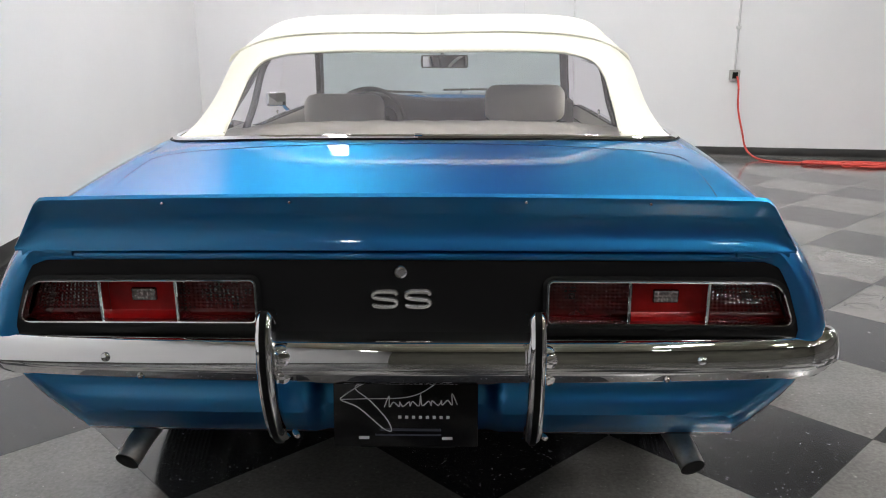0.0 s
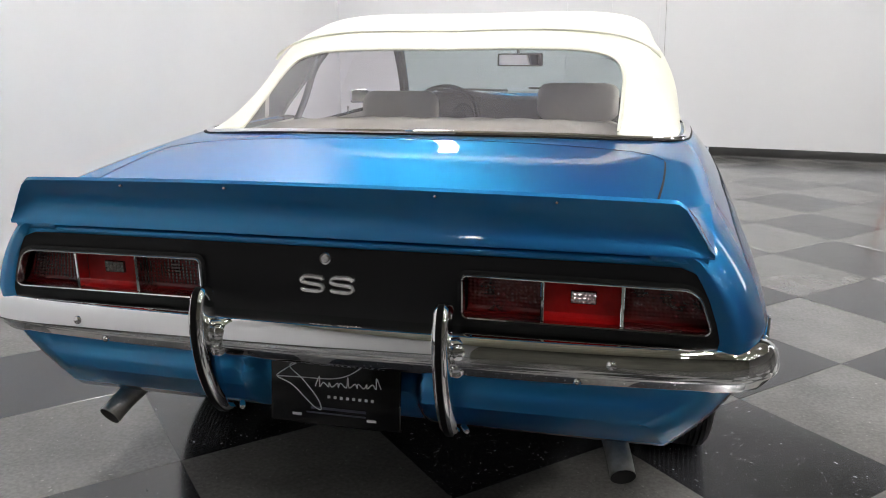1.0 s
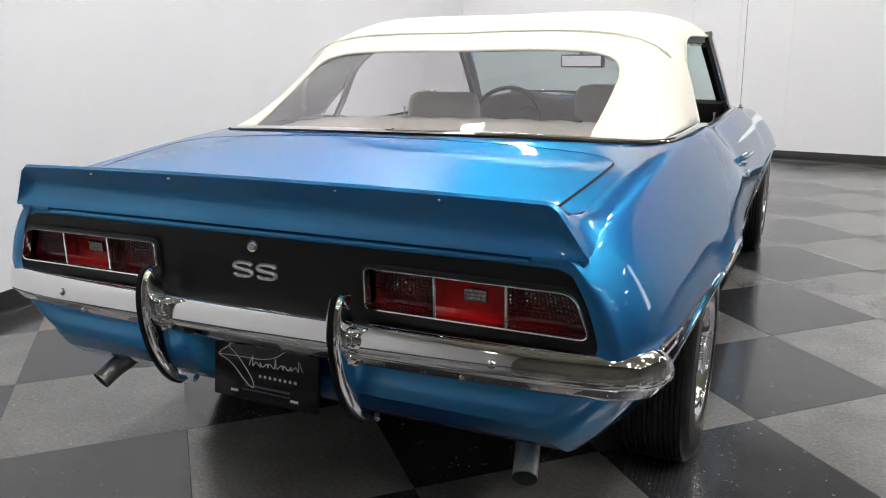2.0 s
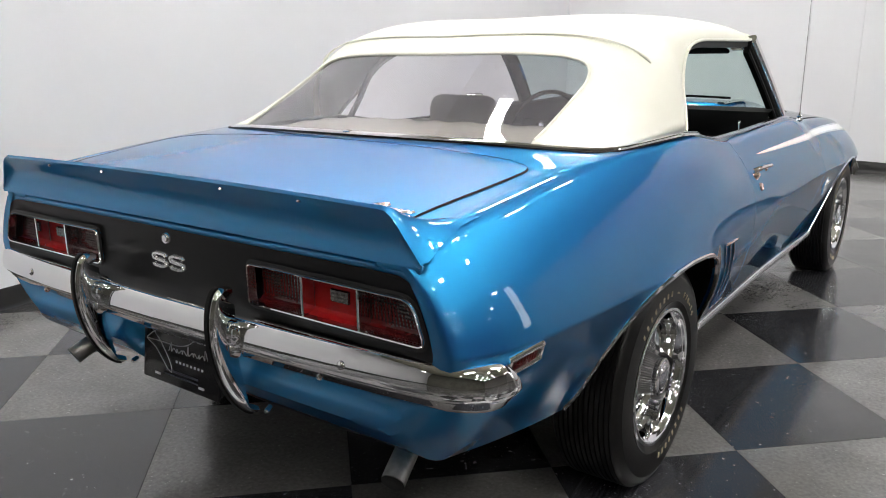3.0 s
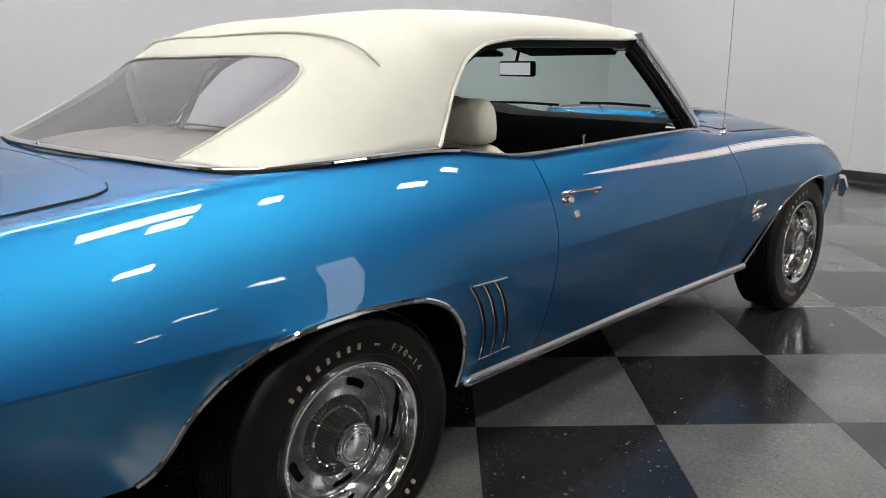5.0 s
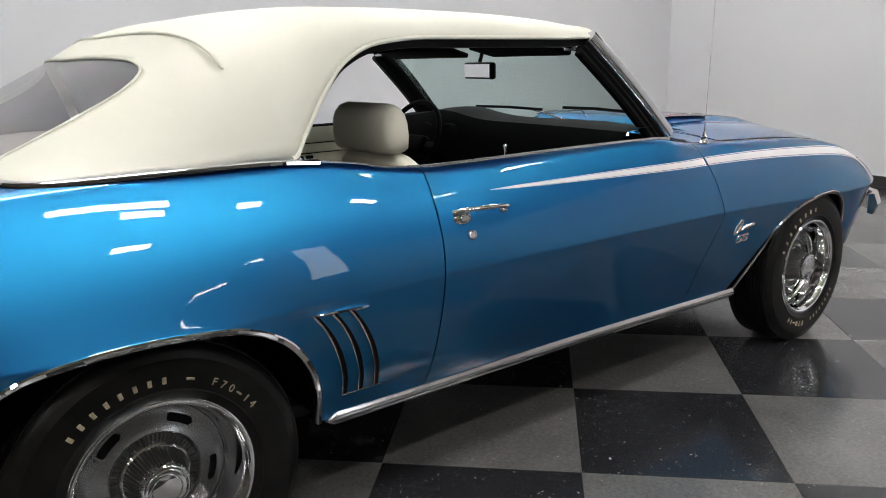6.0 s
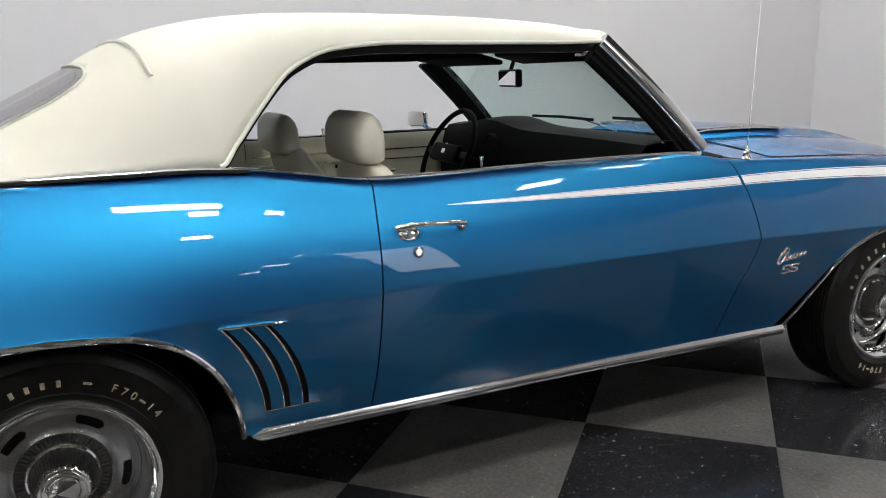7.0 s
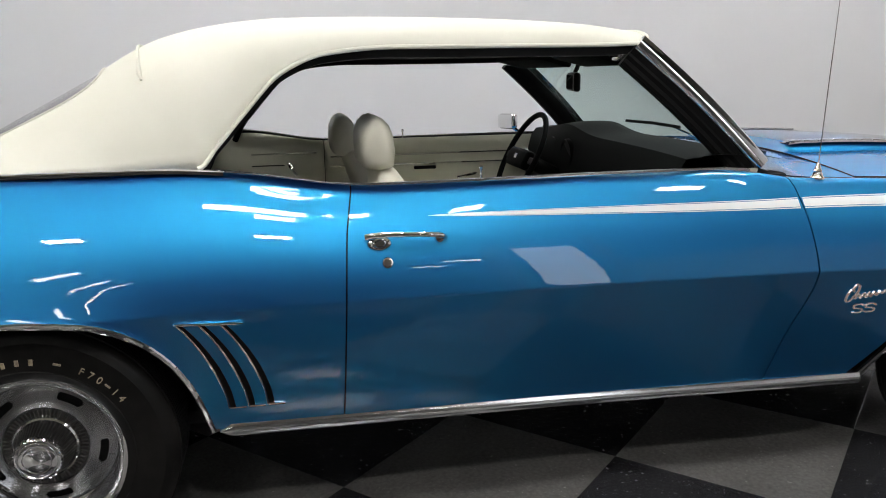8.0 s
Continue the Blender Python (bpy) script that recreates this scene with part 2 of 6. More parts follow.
def finish(ob_name, bm, mat, sharp=35):
    me = bpy.data.meshes.new(ob_name)
    bmesh.ops.remove_doubles(bm, verts=bm.verts, dist=1e-5)
    bmesh.ops.recalc_face_normals(bm, faces=bm.faces)
    bm.to_mesh(me)
    bm.free()
    me.materials.append(mat)
    me.shade_smooth()
    me.set_sharp_from_angle(angle=radians(sharp))
    return me


def part(name, bm, mat, parent=None, label="", sharp=35):
    ob = new(name, finish(name, bm, mat, sharp))
    if parent:
        ob.parent = parent
        ob.matrix_parent_inverse = parent.matrix_world.inverted()
    return tagged(ob, label)


def thing(name, bm, mat, label, category, group="", kind="", sharp=35):
    ob = new(name, finish(name, bm, mat, sharp))
    return tagged(ob, label, category, group, kind)


def empty(name, place, label, category, group="", kind=""):
    ob = new(name)
    ob.location = place
    bpy.context.view_layer.update()
    return tagged(ob, label, category, group, kind)


def pchip(pts):
    """Smooth curve through (t, value) pairs that does not overshoot."""
    t = [p[0] for p in pts]
    v = [p[1] for p in pts]
    n = len(t)
    d = [(v[i + 1] - v[i]) / (t[i + 1] - t[i]) for i in range(n - 1)]
    m = [d[0]] + [0.0 if d[i - 1] * d[i] <= 0 else 2 * d[i - 1] * d[i] / (d[i - 1] + d[i]) for i in range(1, n - 1)] + [d[-1]]

    def f(x):
        if x <= t[0]:
            return v[0]
        if x >= t[-1]:
            return v[-1]
        i = 0
        while x > t[i + 1]:
            i += 1
        h = t[i + 1] - t[i]
        s = (x - t[i]) / h
        return ((1 + 2 * s) * (1 - s) ** 2 * v[i] + s * (1 - s) ** 2 * h * m[i]
                + s * s * (3 - 2 * s) * v[i + 1] + s * s * (s - 1) * h * m[i + 1])
    return f


def grid(rows, bm=None, close=False):
    """Quads between rows of points."""
    bm = bm or bmesh.new()
    vs = [[bm.verts.new(p) for p in r] for r in rows]
    for a, b in zip(vs, vs[1:]):
        n = len(a)
        for i in range(n if close else n - 1):
            j = (i + 1) % n
            try:
                bm.faces.new((a[i], a[j], b[j], b[i]))
            except ValueError:
                pass
    return bm


def mirrored(bm):
    c = bm.copy()
    for v in c.verts:
        v.co.x = -v.co.x
    bmesh.ops.reverse_faces(c, faces=c.faces)
    return c


def both_sides(bm):
    """The mesh together with its mirror image, as one."""
    me = bpy.data.meshes.new("tmp")
    c = mirrored(bm)
    c.to_mesh(me)
    c.free()
    bm.from_mesh(me)
    bpy.data.meshes.remove(me)
    return bm


def smooth_path(pts, n=8, closed=False):
    """Catmull-Rom through the points."""
    p = [Vector(q) for q in pts]
    m = len(p)
    out = []
    for i in range(m if closed else m - 1):
        if closed:
            a, b, c, d = p[(i - 1) % m], p[i], p[(i + 1) % m], p[(i + 2) % m]
        else:
            a, b, c, d = p[max(i - 1, 0)], p[i], p[i + 1], p[min(i + 2, m - 1)]
        for k in range(n):
            s = k / n
            out.append(0.5 * (2 * b + (c - a) * s + (2 * a - 5 * b + 4 * c - d) * s * s + (3 * b - a - 3 * c + d) * s ** 3))
    if not closed:
        out.append(p[-1])
    return out


def sweep(path, profile, bm=None, up=(0, 0, 1), closed=False, caps=True, scale=None):
    """Sweep a closed profile of (side, up) pairs along a path."""
    bm = bm or bmesh.new()
    p = [Vector(q) for q in path]
    n = len(p)
    up = Vector(up)
    rings = []
    for i in range(n):
        if closed:
            t = p[(i + 1) % n] - p[(i - 1) % n]
        else:
            t = p[min(i + 1, n - 1)] - p[max(i - 1, 0)]
        t.normalize()
        side = t.cross(up)
        if side.length < 1e-5:
            side = t.cross(Vector((0.3, 1, 0.1)))
        side.normalize()
        u = side.cross(t).normalized()
        k = scale(i / (n - 1)) if scale else 1.0
        rings.append([bm.verts.new(p[i] + side * (a * k) + u * (b * k)) for a, b in profile])
    m = len(profile)
    for i in range(n if closed else n - 1):
        a, b = rings[i], rings[(i + 1) % n]
        for j in range(m):
            k = (j + 1) % m
            bm.faces.new((a[j], a[k], b[k], b[j]))
    if caps and not closed:
        bm.faces.new(rings[0])
        bm.faces.new(list(reversed(rings[-1])))
    return bm


def circle(r, n=8, ry=None):
    return [(r * math.cos(2 * math.pi * i / n), (ry or r) * math.sin(2 * math.pi * i / n)) for i in range(n)]


def tube(path, r, n=8, bm=None, up=(0, 0, 1), closed=False, ry=None, scale=None):
    return sweep(path, circle(r, n, ry), bm, up, closed, scale=scale)


def box(x0, y0, z0, x1, y1, z1, bevel=0.0, seg=2, bm=None):
    b = bmesh.new()
    bmesh.ops.create_cube(b, size=1.0)
    for v in b.verts:
        v.co = ((x0 + x1) / 2 + v.co.x * (x1 - x0), (y0 + y1) / 2 + v.co.y * (y1 - y0), (z0 + z1) / 2 + v.co.z * (z1 - z0))
    if bevel:
        bmesh.ops.bevel(b, geom=list(b.edges), offset=bevel, segments=seg, profile=0.5, affect="EDGES")
    return join(bm, b)


def join(bm, b):
    if bm is None:
        return b
    me = bpy.data.meshes.new("tmp")
    b.to_mesh(me)
    b.free()
    bm.from_mesh(me)
    bpy.data.meshes.remove(me)
    return bm


def moved(bm, m):
    bmesh.ops.transform(bm, matrix=m, verts=bm.verts)
    return bm


def lathe(profile, n=48, bm=None, skip=None):
    """Turn (radius, x) pairs about the x axis. skip(i, j): faces to leave open."""
    bm = bm or bmesh.new()
    rings = []
    for r, x in profile:
        if r < 1e-6:
            rings.append([bm.verts.new((x, 0, 0))])
        else:
            rings.append([bm.verts.new((x, r * math.cos(2 * math.pi * k / n), r * math.sin(2 * math.pi * k / n))) for k in range(n)])
    for i, (a, b) in enumerate(zip(rings, rings[1:])):
        for k in range(n):
            l = (k + 1) % n
            if skip and skip(i, k):
                continue
            if len(a) == 1:
                bm.faces.new((a[0], b[l], b[k]))
            elif len(b) == 1:
                bm.faces.new((a[k], a[l], b[0]))
            else:
                bm.faces.new((a[k], a[l], b[l], b[k]))
    return bm


def pair(name, bm, mat, parent, label="", sharp=35):
    """A part on either side of the car."""
    part(name, mirrored(bm), mat, parent, label, sharp)
    return part(name, bm, mat, parent, label, sharp)


def words(text, size, depth, mat, name, parent, m, label=""):
    """Raised lettering in the built-in font, as a mesh."""
    cu = bpy.data.curves.new(name, "FONT")
    cu.body, cu.size, cu.extrude = text, size, depth
    cu.align_x, cu.align_y = "CENTER", "CENTER"
    tmp = bpy.data.objects.new(name, cu)
    scene.collection.objects.link(tmp)
    dg = bpy.context.evaluated_depsgraph_get()
    me = bpy.data.meshes.new_from_object(tmp.evaluated_get(dg))
    bpy.data.objects.remove(tmp)
    bpy.data.curves.remove(cu)
    me.materials.clear()
    me.materials.append(mat)
    me.transform(m)
    ob = new(name, me)
    if parent:
        ob.parent = parent
        ob.matrix_parent_inverse = parent.matrix_world.inverted()
    return tagged(ob, label)


# ---- the room ----
WALL_Y, CORNER_X = 6.85, -3.16       # the end wall, laid out square and then turned about PIVOT
PIVOT, SKEW = 0.2, 6.0
CORNER = (-3.14, 7.20)               # where it meets the side wall
LEFT_FOOT = -2.30            # where the side wall stands beside the car's tail
CEIL = 5.2
PANEL_TOP = 3.25             # the white panels of the end wall stop here
HALL_X, HALL_Y = 18.0, -11.0


def slab(pts, z0, z1):
    """Upright prism over a plan outline."""
    bm = bmesh.new()
    lo = [bm.verts.new((x, y, z0)) for x, y in pts]
    hi = [bm.verts.new((x, y, z1)) for x, y in pts]
    bm.faces.new(lo)
    bm.faces.new(list(reversed(hi)))
    n = len(pts)
    for i in range(n):
        j = (i + 1) % n
        bm.faces.new((lo[i], lo[j], hi[j], hi[i]))
    return bm


def left_x(y):
    return CORNER[0] + (LEFT_FOOT - CORNER[0]) * (CORNER[1] - y) / (CORNER[1] + 0.5)


def north_y(x):
    return WALL_Y - math.tan(radians(SKEW)) * (x - PIVOT)


on_wall = [thing("wall_north", slab([(CORNER_X - 0.2, WALL_Y), (10.0, WALL_Y), (10.0, WALL_Y + 0.2), (CORNER_X - 0.2, WALL_Y + 0.2)], 0, PANEL_TOP), WALL,
      "smooth white painted wall of the showroom", "wall", kind="structure")]
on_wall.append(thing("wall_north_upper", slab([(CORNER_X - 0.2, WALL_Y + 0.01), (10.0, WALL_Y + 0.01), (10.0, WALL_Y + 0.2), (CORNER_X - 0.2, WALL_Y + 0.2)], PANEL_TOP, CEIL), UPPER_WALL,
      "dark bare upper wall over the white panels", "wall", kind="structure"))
# out of view; its dark colour stands in for a dim hall
on_wall.append(thing("wall_north_hall", slab([(10.0, WALL_Y), (HALL_X + 0.2, WALL_Y), (HALL_X + 0.2, WALL_Y + 0.2), (10.0, WALL_Y + 0.2)], 0, CEIL), DARKENED_WALL,
      "unseen continuation of the wall along the hall, coloured dark to dim reflections", "wall", kind="structure"))
thing("wall_west", slab([(left_x(HALL_Y), HALL_Y), CORNER, (CORNER[0] - 0.2, CORNER[1]), (left_x(HALL_Y) - 0.2, HALL_Y)], 0, CEIL), WALL,
      "smooth white painted side wall of the showroom", "wall", kind="structure")
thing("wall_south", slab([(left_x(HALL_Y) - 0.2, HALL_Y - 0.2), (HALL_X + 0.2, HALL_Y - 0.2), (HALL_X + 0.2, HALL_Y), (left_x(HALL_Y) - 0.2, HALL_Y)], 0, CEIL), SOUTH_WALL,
      "unseen wall of the hall behind the camera, coloured dark to dim reflections", "wall", kind="structure")
thing("wall_east", slab([(HALL_X, HALL_Y), (HALL_X + 0.2, HALL_Y), (HALL_X + 0.2, north_y(HALL_X) + 0.1), (HALL_X, north_y(HALL_X) + 0.1)], 0, CEIL), DARKENED_WALL,
      "unseen far wall of the hall, coloured dark to dim reflections", "wall", kind="structure")
ceiling_bm = slab([(left_x(HALL_Y) - 0.2, HALL_Y - 0.2), (HALL_X + 0.2, HALL_Y - 0.2), (HALL_X + 0.2, north_y(HALL_X) + 0.2), (CORNER[0] - 0.2, CORNER[1] + 0.2)], CEIL, CEIL + 0.2)
for k in range(10):
    box(-2.2, HALL_Y + 0.8 + 1.55 * k, CEIL - 0.18, HALL_X - 0.1, HALL_Y + 0.9 + 1.55 * k, CEIL - 0.001, bm=ceiling_bm)
thing("ceiling", ceiling_bm, CEILING,
      "brownish grey hall ceiling", "ceiling", kind="structure")

# cove base: tall face with a small foot
cove = [(0, 0), (0.016, 0), (0.011, 0.012), (0.008, 0.025), (0.007, 0.10), (0.004, 0.106), (0, 0.106)]
bm = sweep([(HALL_X, WALL_Y, 0), (CORNER_X, WALL_Y, 0)], [(-a, b) for a, b in cove])
on_wall.append(thing("baseboard", bm, BASEBOARD, "black rubber cove base along the white wall", "baseboard", kind="structure", sharp=60))
bm = sweep([(*CORNER, 0), (left_x(HALL_Y), HALL_Y, 0)], [(-a, b) for a, b in cove])
thing("baseboard", bm, BASEBOARD, "black rubber cove base along the white side wall", "baseboard", kind="structure", sharp=60)


def wall_strip(x, w, d):
    on_wall.append(thing("trim", box(x - w / 2, WALL_Y - d, 0.108, x + w / 2, WALL_Y + 0.001, PANEL_TOP - 0.01, 0.002, 1), WALL,
          "slim white cover strip over a wall panel joint", "trim", kind="structure"))


wall_strip(-0.24, 0.035, 0.010)
wall_strip(0.27, 0.03, 0.008)
wall_strip(0.80, 0.012, 0.003)

# ceiling lights: long fluorescent strips over the car, small bright ones in the hall


def glow(name, colour, power):
    m = bpy.data.materials.new(name)
    m.use_nodes = True
    m.node_tree.nodes.clear()
    em = m.node_tree.nodes.new("ShaderNodeEmission")
    em.inputs[0].default_value = (*colour, 1)
    em.inputs[1].default_value = power
    mo = m.node_tree.nodes.new("ShaderNodeOutputMaterial")
    m.node_tree.links.new(em.outputs[0], mo.inputs[0])
    return m


STRIP_GLOW = glow("fluorescent_glow", (1.0, 0.97, 0.93), STRIP_POWER)
HALL_GLOW = glow("hall_lamp_glow", (1.0, 0.97, 0.92), HALL_POWER)
FAR_GLOW = glow("far_lamp_glow", (1.0, 0.97, 0.92), FAR_POWER)
DIM_GLOW = glow("dim_lamp_glow", (1.0, 0.97, 0.92), 32.0)
BAY_GLOW = glow("daylit_panel", (0.95, 0.98, 1.0), BAY_POWER)
LAMP_BODY = material("lamp_housing", (0.7, 0.7, 0.7), rough=0.4)


def ceiling_light(x, y, z, along, length, width, shine, label, group):
    t = empty("ceiling_light", (x, y, z), label, "ceiling light", group)
    m = pose(x, y, z, 0, 0, 90 if along == "y" else 0)
    h = length * 0.34
    part("housing", moved(box(-length / 2, -width / 2, 0.0, length / 2, width / 2, 0.07, 0.01), m), LAMP_BODY, t)
    part("diffuser", moved(box(-length / 2 + 0.02, -width / 2 + 0.02, -0.012, length / 2 - 0.02, width / 2 - 0.02, -0.002, 0.004), m), shine, t, "glowing diffuser")
    for q in (-h, h):
        part("hanger", moved(box(q - 0.01, -0.01, 0.07, q + 0.01, 0.01, CEIL - z, 0), m), LAMP_BODY, t)


for lx, ly, ll in ((-1.2, 0.56, 1.9), (-1.45, 4.6, 2.0), (1.9, 4.75, 0.55), (2.45, 0.80, 1.05), (2.8, 2.05, 0.28), (2.85, 1.1, 0.4), (2.2, -3.1, 1.7), (2.75, 4.0, 0.5)):
    ceiling_light(lx, ly, 4.6, "y", ll, 0.30, STRIP_GLOW, "white fluorescent strip light hung under the ceiling", "strip lights over the car")
for lx, ly, shine in ((4.5, 1.1, HALL_GLOW), (4.5, -1.5, HALL_GLOW), (4.6, -4.4, HALL_GLOW), (3.2, -7.5, DIM_GLOW), (-1.4, -8.4, DIM_GLOW)) + tuple(
        (fx, fy, FAR_GLOW) for fx in (8.4, 11.4, 14.4) for fy in (-8.6, -5.6, -2.5, 4.0)):
    far = shine is FAR_GLOW
    ceiling_light(lx, ly, 4.6, "y", 0.72 if far else 0.42, 0.45 if far else 0.30, shine, "square lamp hung far back under the hall ceiling" if far else "bright lamp hung under the hall ceiling", "lamps of the hall")

# lit translucent panel of a bay door far across the hall
BAY_X, BAY_0, BAY_1, BAY_LO, BAY_HI = 5.3, 2.76, 3.35, 0.98, 3.12
wnd = empty("window_1", (BAY_X, 2.9, 0), "translucent daylit window in a free-standing partition", "window", kind="structure")
part("pane", box(BAY_X, BAY_0, BAY_LO, BAY_X + 0.02, BAY_1, BAY_HI), BAY_GLOW, wnd)
part("partition", box(BAY_X + 0.03, BAY_0 - 0.3, 0.0, BAY_X + 0.13, BAY_1 + 0.3, BAY_HI + 0.3, 0.01, 1), DARKENED_WALL, wnd)
for z in (BAY_LO, BAY_HI):
    part("window_frame", box(BAY_X - 0.02, BAY_0 - 0.05, z - 0.03, BAY_X + 0.03, BAY_1 + 0.05, z + 0.03, 0.004, 1), BLACK_TRIM, wnd)
for y in (BAY_0 - 0.02, BAY_1 + 0.02):
    part("window_frame", box(BAY_X - 0.02, y - 0.03, BAY_LO + 0.03, BAY_X + 0.03, y + 0.03, BAY_HI - 0.03, 0.004, 1), BLACK_TRIM, wnd)

# outlet box with conduit, and the red cord that hangs from it to a loose coil
OUT_X, OUT_Z = 3.16, 0.91
o = empty("wall_outlet", (OUT_X, WALL_Y, OUT_Z), "grey surface outlet box with a conduit running up the wall", "outlet")
part("box", box(OUT_X - 0.055, WALL_Y - 0.06, OUT_Z - 0.06, OUT_X + 0.055, WALL_Y - 0.001, OUT_Z + 0.06, 0.008), GREY_BOX, o)
part("conduit", tube([(OUT_X, WALL_Y - 0.018, OUT_Z + 0.06), (OUT_X, WALL_Y - 0.018, CEIL - 0.02)], 0.011, 8, up=(0, 1, 0)), CONDUIT, o, "thin white conduit")
part("face", box(OUT_X - 0.03, WALL_Y - 0.066, OUT_Z - 0.035, OUT_X + 0.03, WALL_Y - 0.06, OUT_Z + 0.035, 0.003), BLACK_TRIM, o, "dark socket face")
part("clamp", box(OUT_X - 0.025, WALL_Y - 0.032, OUT_Z + 0.5, OUT_X + 0.025, WALL_Y - 0.001, OUT_Z + 0.53, 0.003), CONDUIT, o)
rnd = random.Random(4)
path = [(OUT_X + 0.02, WALL_Y - 0.075, OUT_Z - 0.01), (OUT_X + 0.04, WALL_Y - 0.10, OUT_Z - 0.12), (OUT_X + 0.06, WALL_Y - 0.09, 0.55), (OUT_X + 0.12, WALL_Y - 0.12, 0.3),
        (OUT_X + 0.17, WALL_Y - 0.2, 0.10), (OUT_X + 0.3, WALL_Y - 0.33, 0.012), (OUT_X + 0.6, WALL_Y - 0.5, 0.012)]
for i in range(26):
    path.append((OUT_X + 0.95 + 0.03 * i + 0.42 * math.sin(i * 1.9) + rnd.uniform(-0.06, 0.06), WALL_Y - 0.58 + 0.16 * math.cos(i * 2.3) + rnd.uniform(-0.05, 0.05), 0.012 + 0.018 * ((i * 7) % 4) / 3))
path += [(OUT_X + 2.3, WALL_Y - 0.45, 0.012), (OUT_X + 3.4, WALL_Y - 0.55, 0.012), (OUT_X + 5.0, WALL_Y - 0.4, 0.012)]
cord = thing("extension_cord", tube(smooth_path(path, 6), 0.011, 6), CORD, "red extension cord lying in loose loops on the floor", "cord")
# the end wall and what hangs on it stand a little askew
wall_turn = Matrix.Translation((PIVOT, WALL_Y, 0)) @ Matrix.Rotation(radians(-SKEW), 4, "Z") @ Matrix.Translation((-PIVOT, -WALL_Y, 0))
for ob in on_wall + [o, cord]:
    ob.matrix_world = wall_turn @ ob.matrix_world

# ---- the car: side surface ----
# all along y, from the tail to the nose; rear axle at 0, front axle at 2.743
ZT = pchip([(-0.985, 0.845), (-0.93, 0.878), (-0.88, 0.900), (-0.6, 0.935), (-0.3, 0.960), (0, 0.972), (0.32, 0.972), (0.5, 0.958), (0.65, 0.930), (0.76, 0.914),
            (1.0, 0.914), (1.4, 0.917), (1.84, 0.916), (1.95, 0.902), (2.05, 0.882), (2.3, 0.870), (2.7, 0.850), (3.0, 0.822), (3.18, 0.79), (3.35, 0.745), (3.5, 0.69)])
XT = pchip([(-0.985, 0.750), (-0.966, 0.762), (-0.85, 0.776), (-0.4, 0.785), (0, 0.79), (0.4, 0.787), (0.76, 0.792), (1.2, 0.797), (1.8, 0.79), (2.1, 0.775), (2.6, 0.768), (3.0, 0.755), (3.3, 0.735), (3.5, 0.69)])
XC = pchip([(-0.985, 0.820), (-0.981, 0.838), (-0.966, 0.857), (-0.94, 0.873), (-0.90, 0.889), (-0.82, 0.908), (-0.7, 0.920), (-0.4, 0.935), (0, 0.942), (0.35, 0.937), (0.75, 0.922), (1.2, 0.916),
            (2.0, 0.912), (2.5, 0.91), (2.9, 0.905), (3.2, 0.88), (3.4, 0.83), (3.5, 0.77)])
ZC = pchip([(-0.985, 0.688), (-0.2, 0.664), (0.4, 0.662), (1.0, 0.660), (2.0, 0.650), (2.5, 0.632), (3.0, 0.615), (3.5, 0.60)])
XB = pchip([(-0.985, 0.655), (-0.981, 0.672), (-0.966, 0.690), (-0.93, 0.706), (-0.85, 0.724), (-0.7, 0.768), (-0.5, 0.822), (-0.2, 0.840), (0.41, 0.835), (0.75, 0.826), (1.5, 0.812), (2.2, 0.815), (3.1, 0.83), (3.5, 0.70)])
ZL = pchip([(-0.985, 0.500), (-0.94, 0.445), (-0.85, 0.392), (-0.7, 0.388), (-0.5, 0.395), (0.0, 0.36), (0.41, 0.325), (2.2, 0.290), (3.1, 0.33), (3.5, 0.36)])
SHARP = pchip([(-0.985, 1.0), (-0.15, 1.0), (0.15, 0.5), (0.55, 0.15), (0.9, 0.3), (1.3, 0.85), (1.7, 1.0), (3.5, 1.0)])


def softened(f, w):
    """The same curve with its bends eased over a length w."""
    @functools.lru_cache(maxsize=None)
    def g(y):
        r = w * min(1.0, max(0.0, (y + 0.90) / 0.45))
        if r < 1e-4:
            return f(y)
        return sum(f(y + r * k / 6) * (7 - abs(k)) for k in range(-6, 7)) / 49
    return g


ZT, XT, XC, ZC, SHARP = softened(ZT, 0.13), softened(XT, 0.13), softened(XC, 0.13), softened(ZC, 0.13), softened(SHARP, 0.30)
REAR_ARCH = [(-0.500, 0.396), (-0.471, 0.412), (-0.438, 0.456), (-0.408, 0.517), (-0.367, 0.570), (-0.339, 0.595), (-0.293, 0.625), (-0.234, 0.650), (-0.168, 0.662),
             (-0.096, 0.667), (-0.02, 0.668), (0.084, 0.662), (0.16, 0.652), (0.211, 0.635), (0.27, 0.602), (0.325, 0.545), (0.363, 0.476), (0.386, 0.402), (0.401, 0.322)]
FRONT_ARCH = [(2.258, 0.288), (2.325, 0.370), (2.385, 0.448), (2.45, 0.525), (2.53, 0.578), (2.614, 0.608), (2.74, 0.628), (2.83, 0.630), (2.886, 0.620), (2.95, 0.585), (2.996, 0.539), (3.04, 0.46), (3.075, 0.335)]
rear_arch, front_arch = pchip(REAR_ARCH), pchip(FRONT_ARCH)


def z_bottom(y):
    if REAR_ARCH[0][0] <= y <= REAR_ARCH[-1][0]:
        return rear_arch(y)
    if FRONT_ARCH[0][0] <= y <= FRONT_ARCH[-1][0]:
        return front_arch(y)
    return ZL(y)


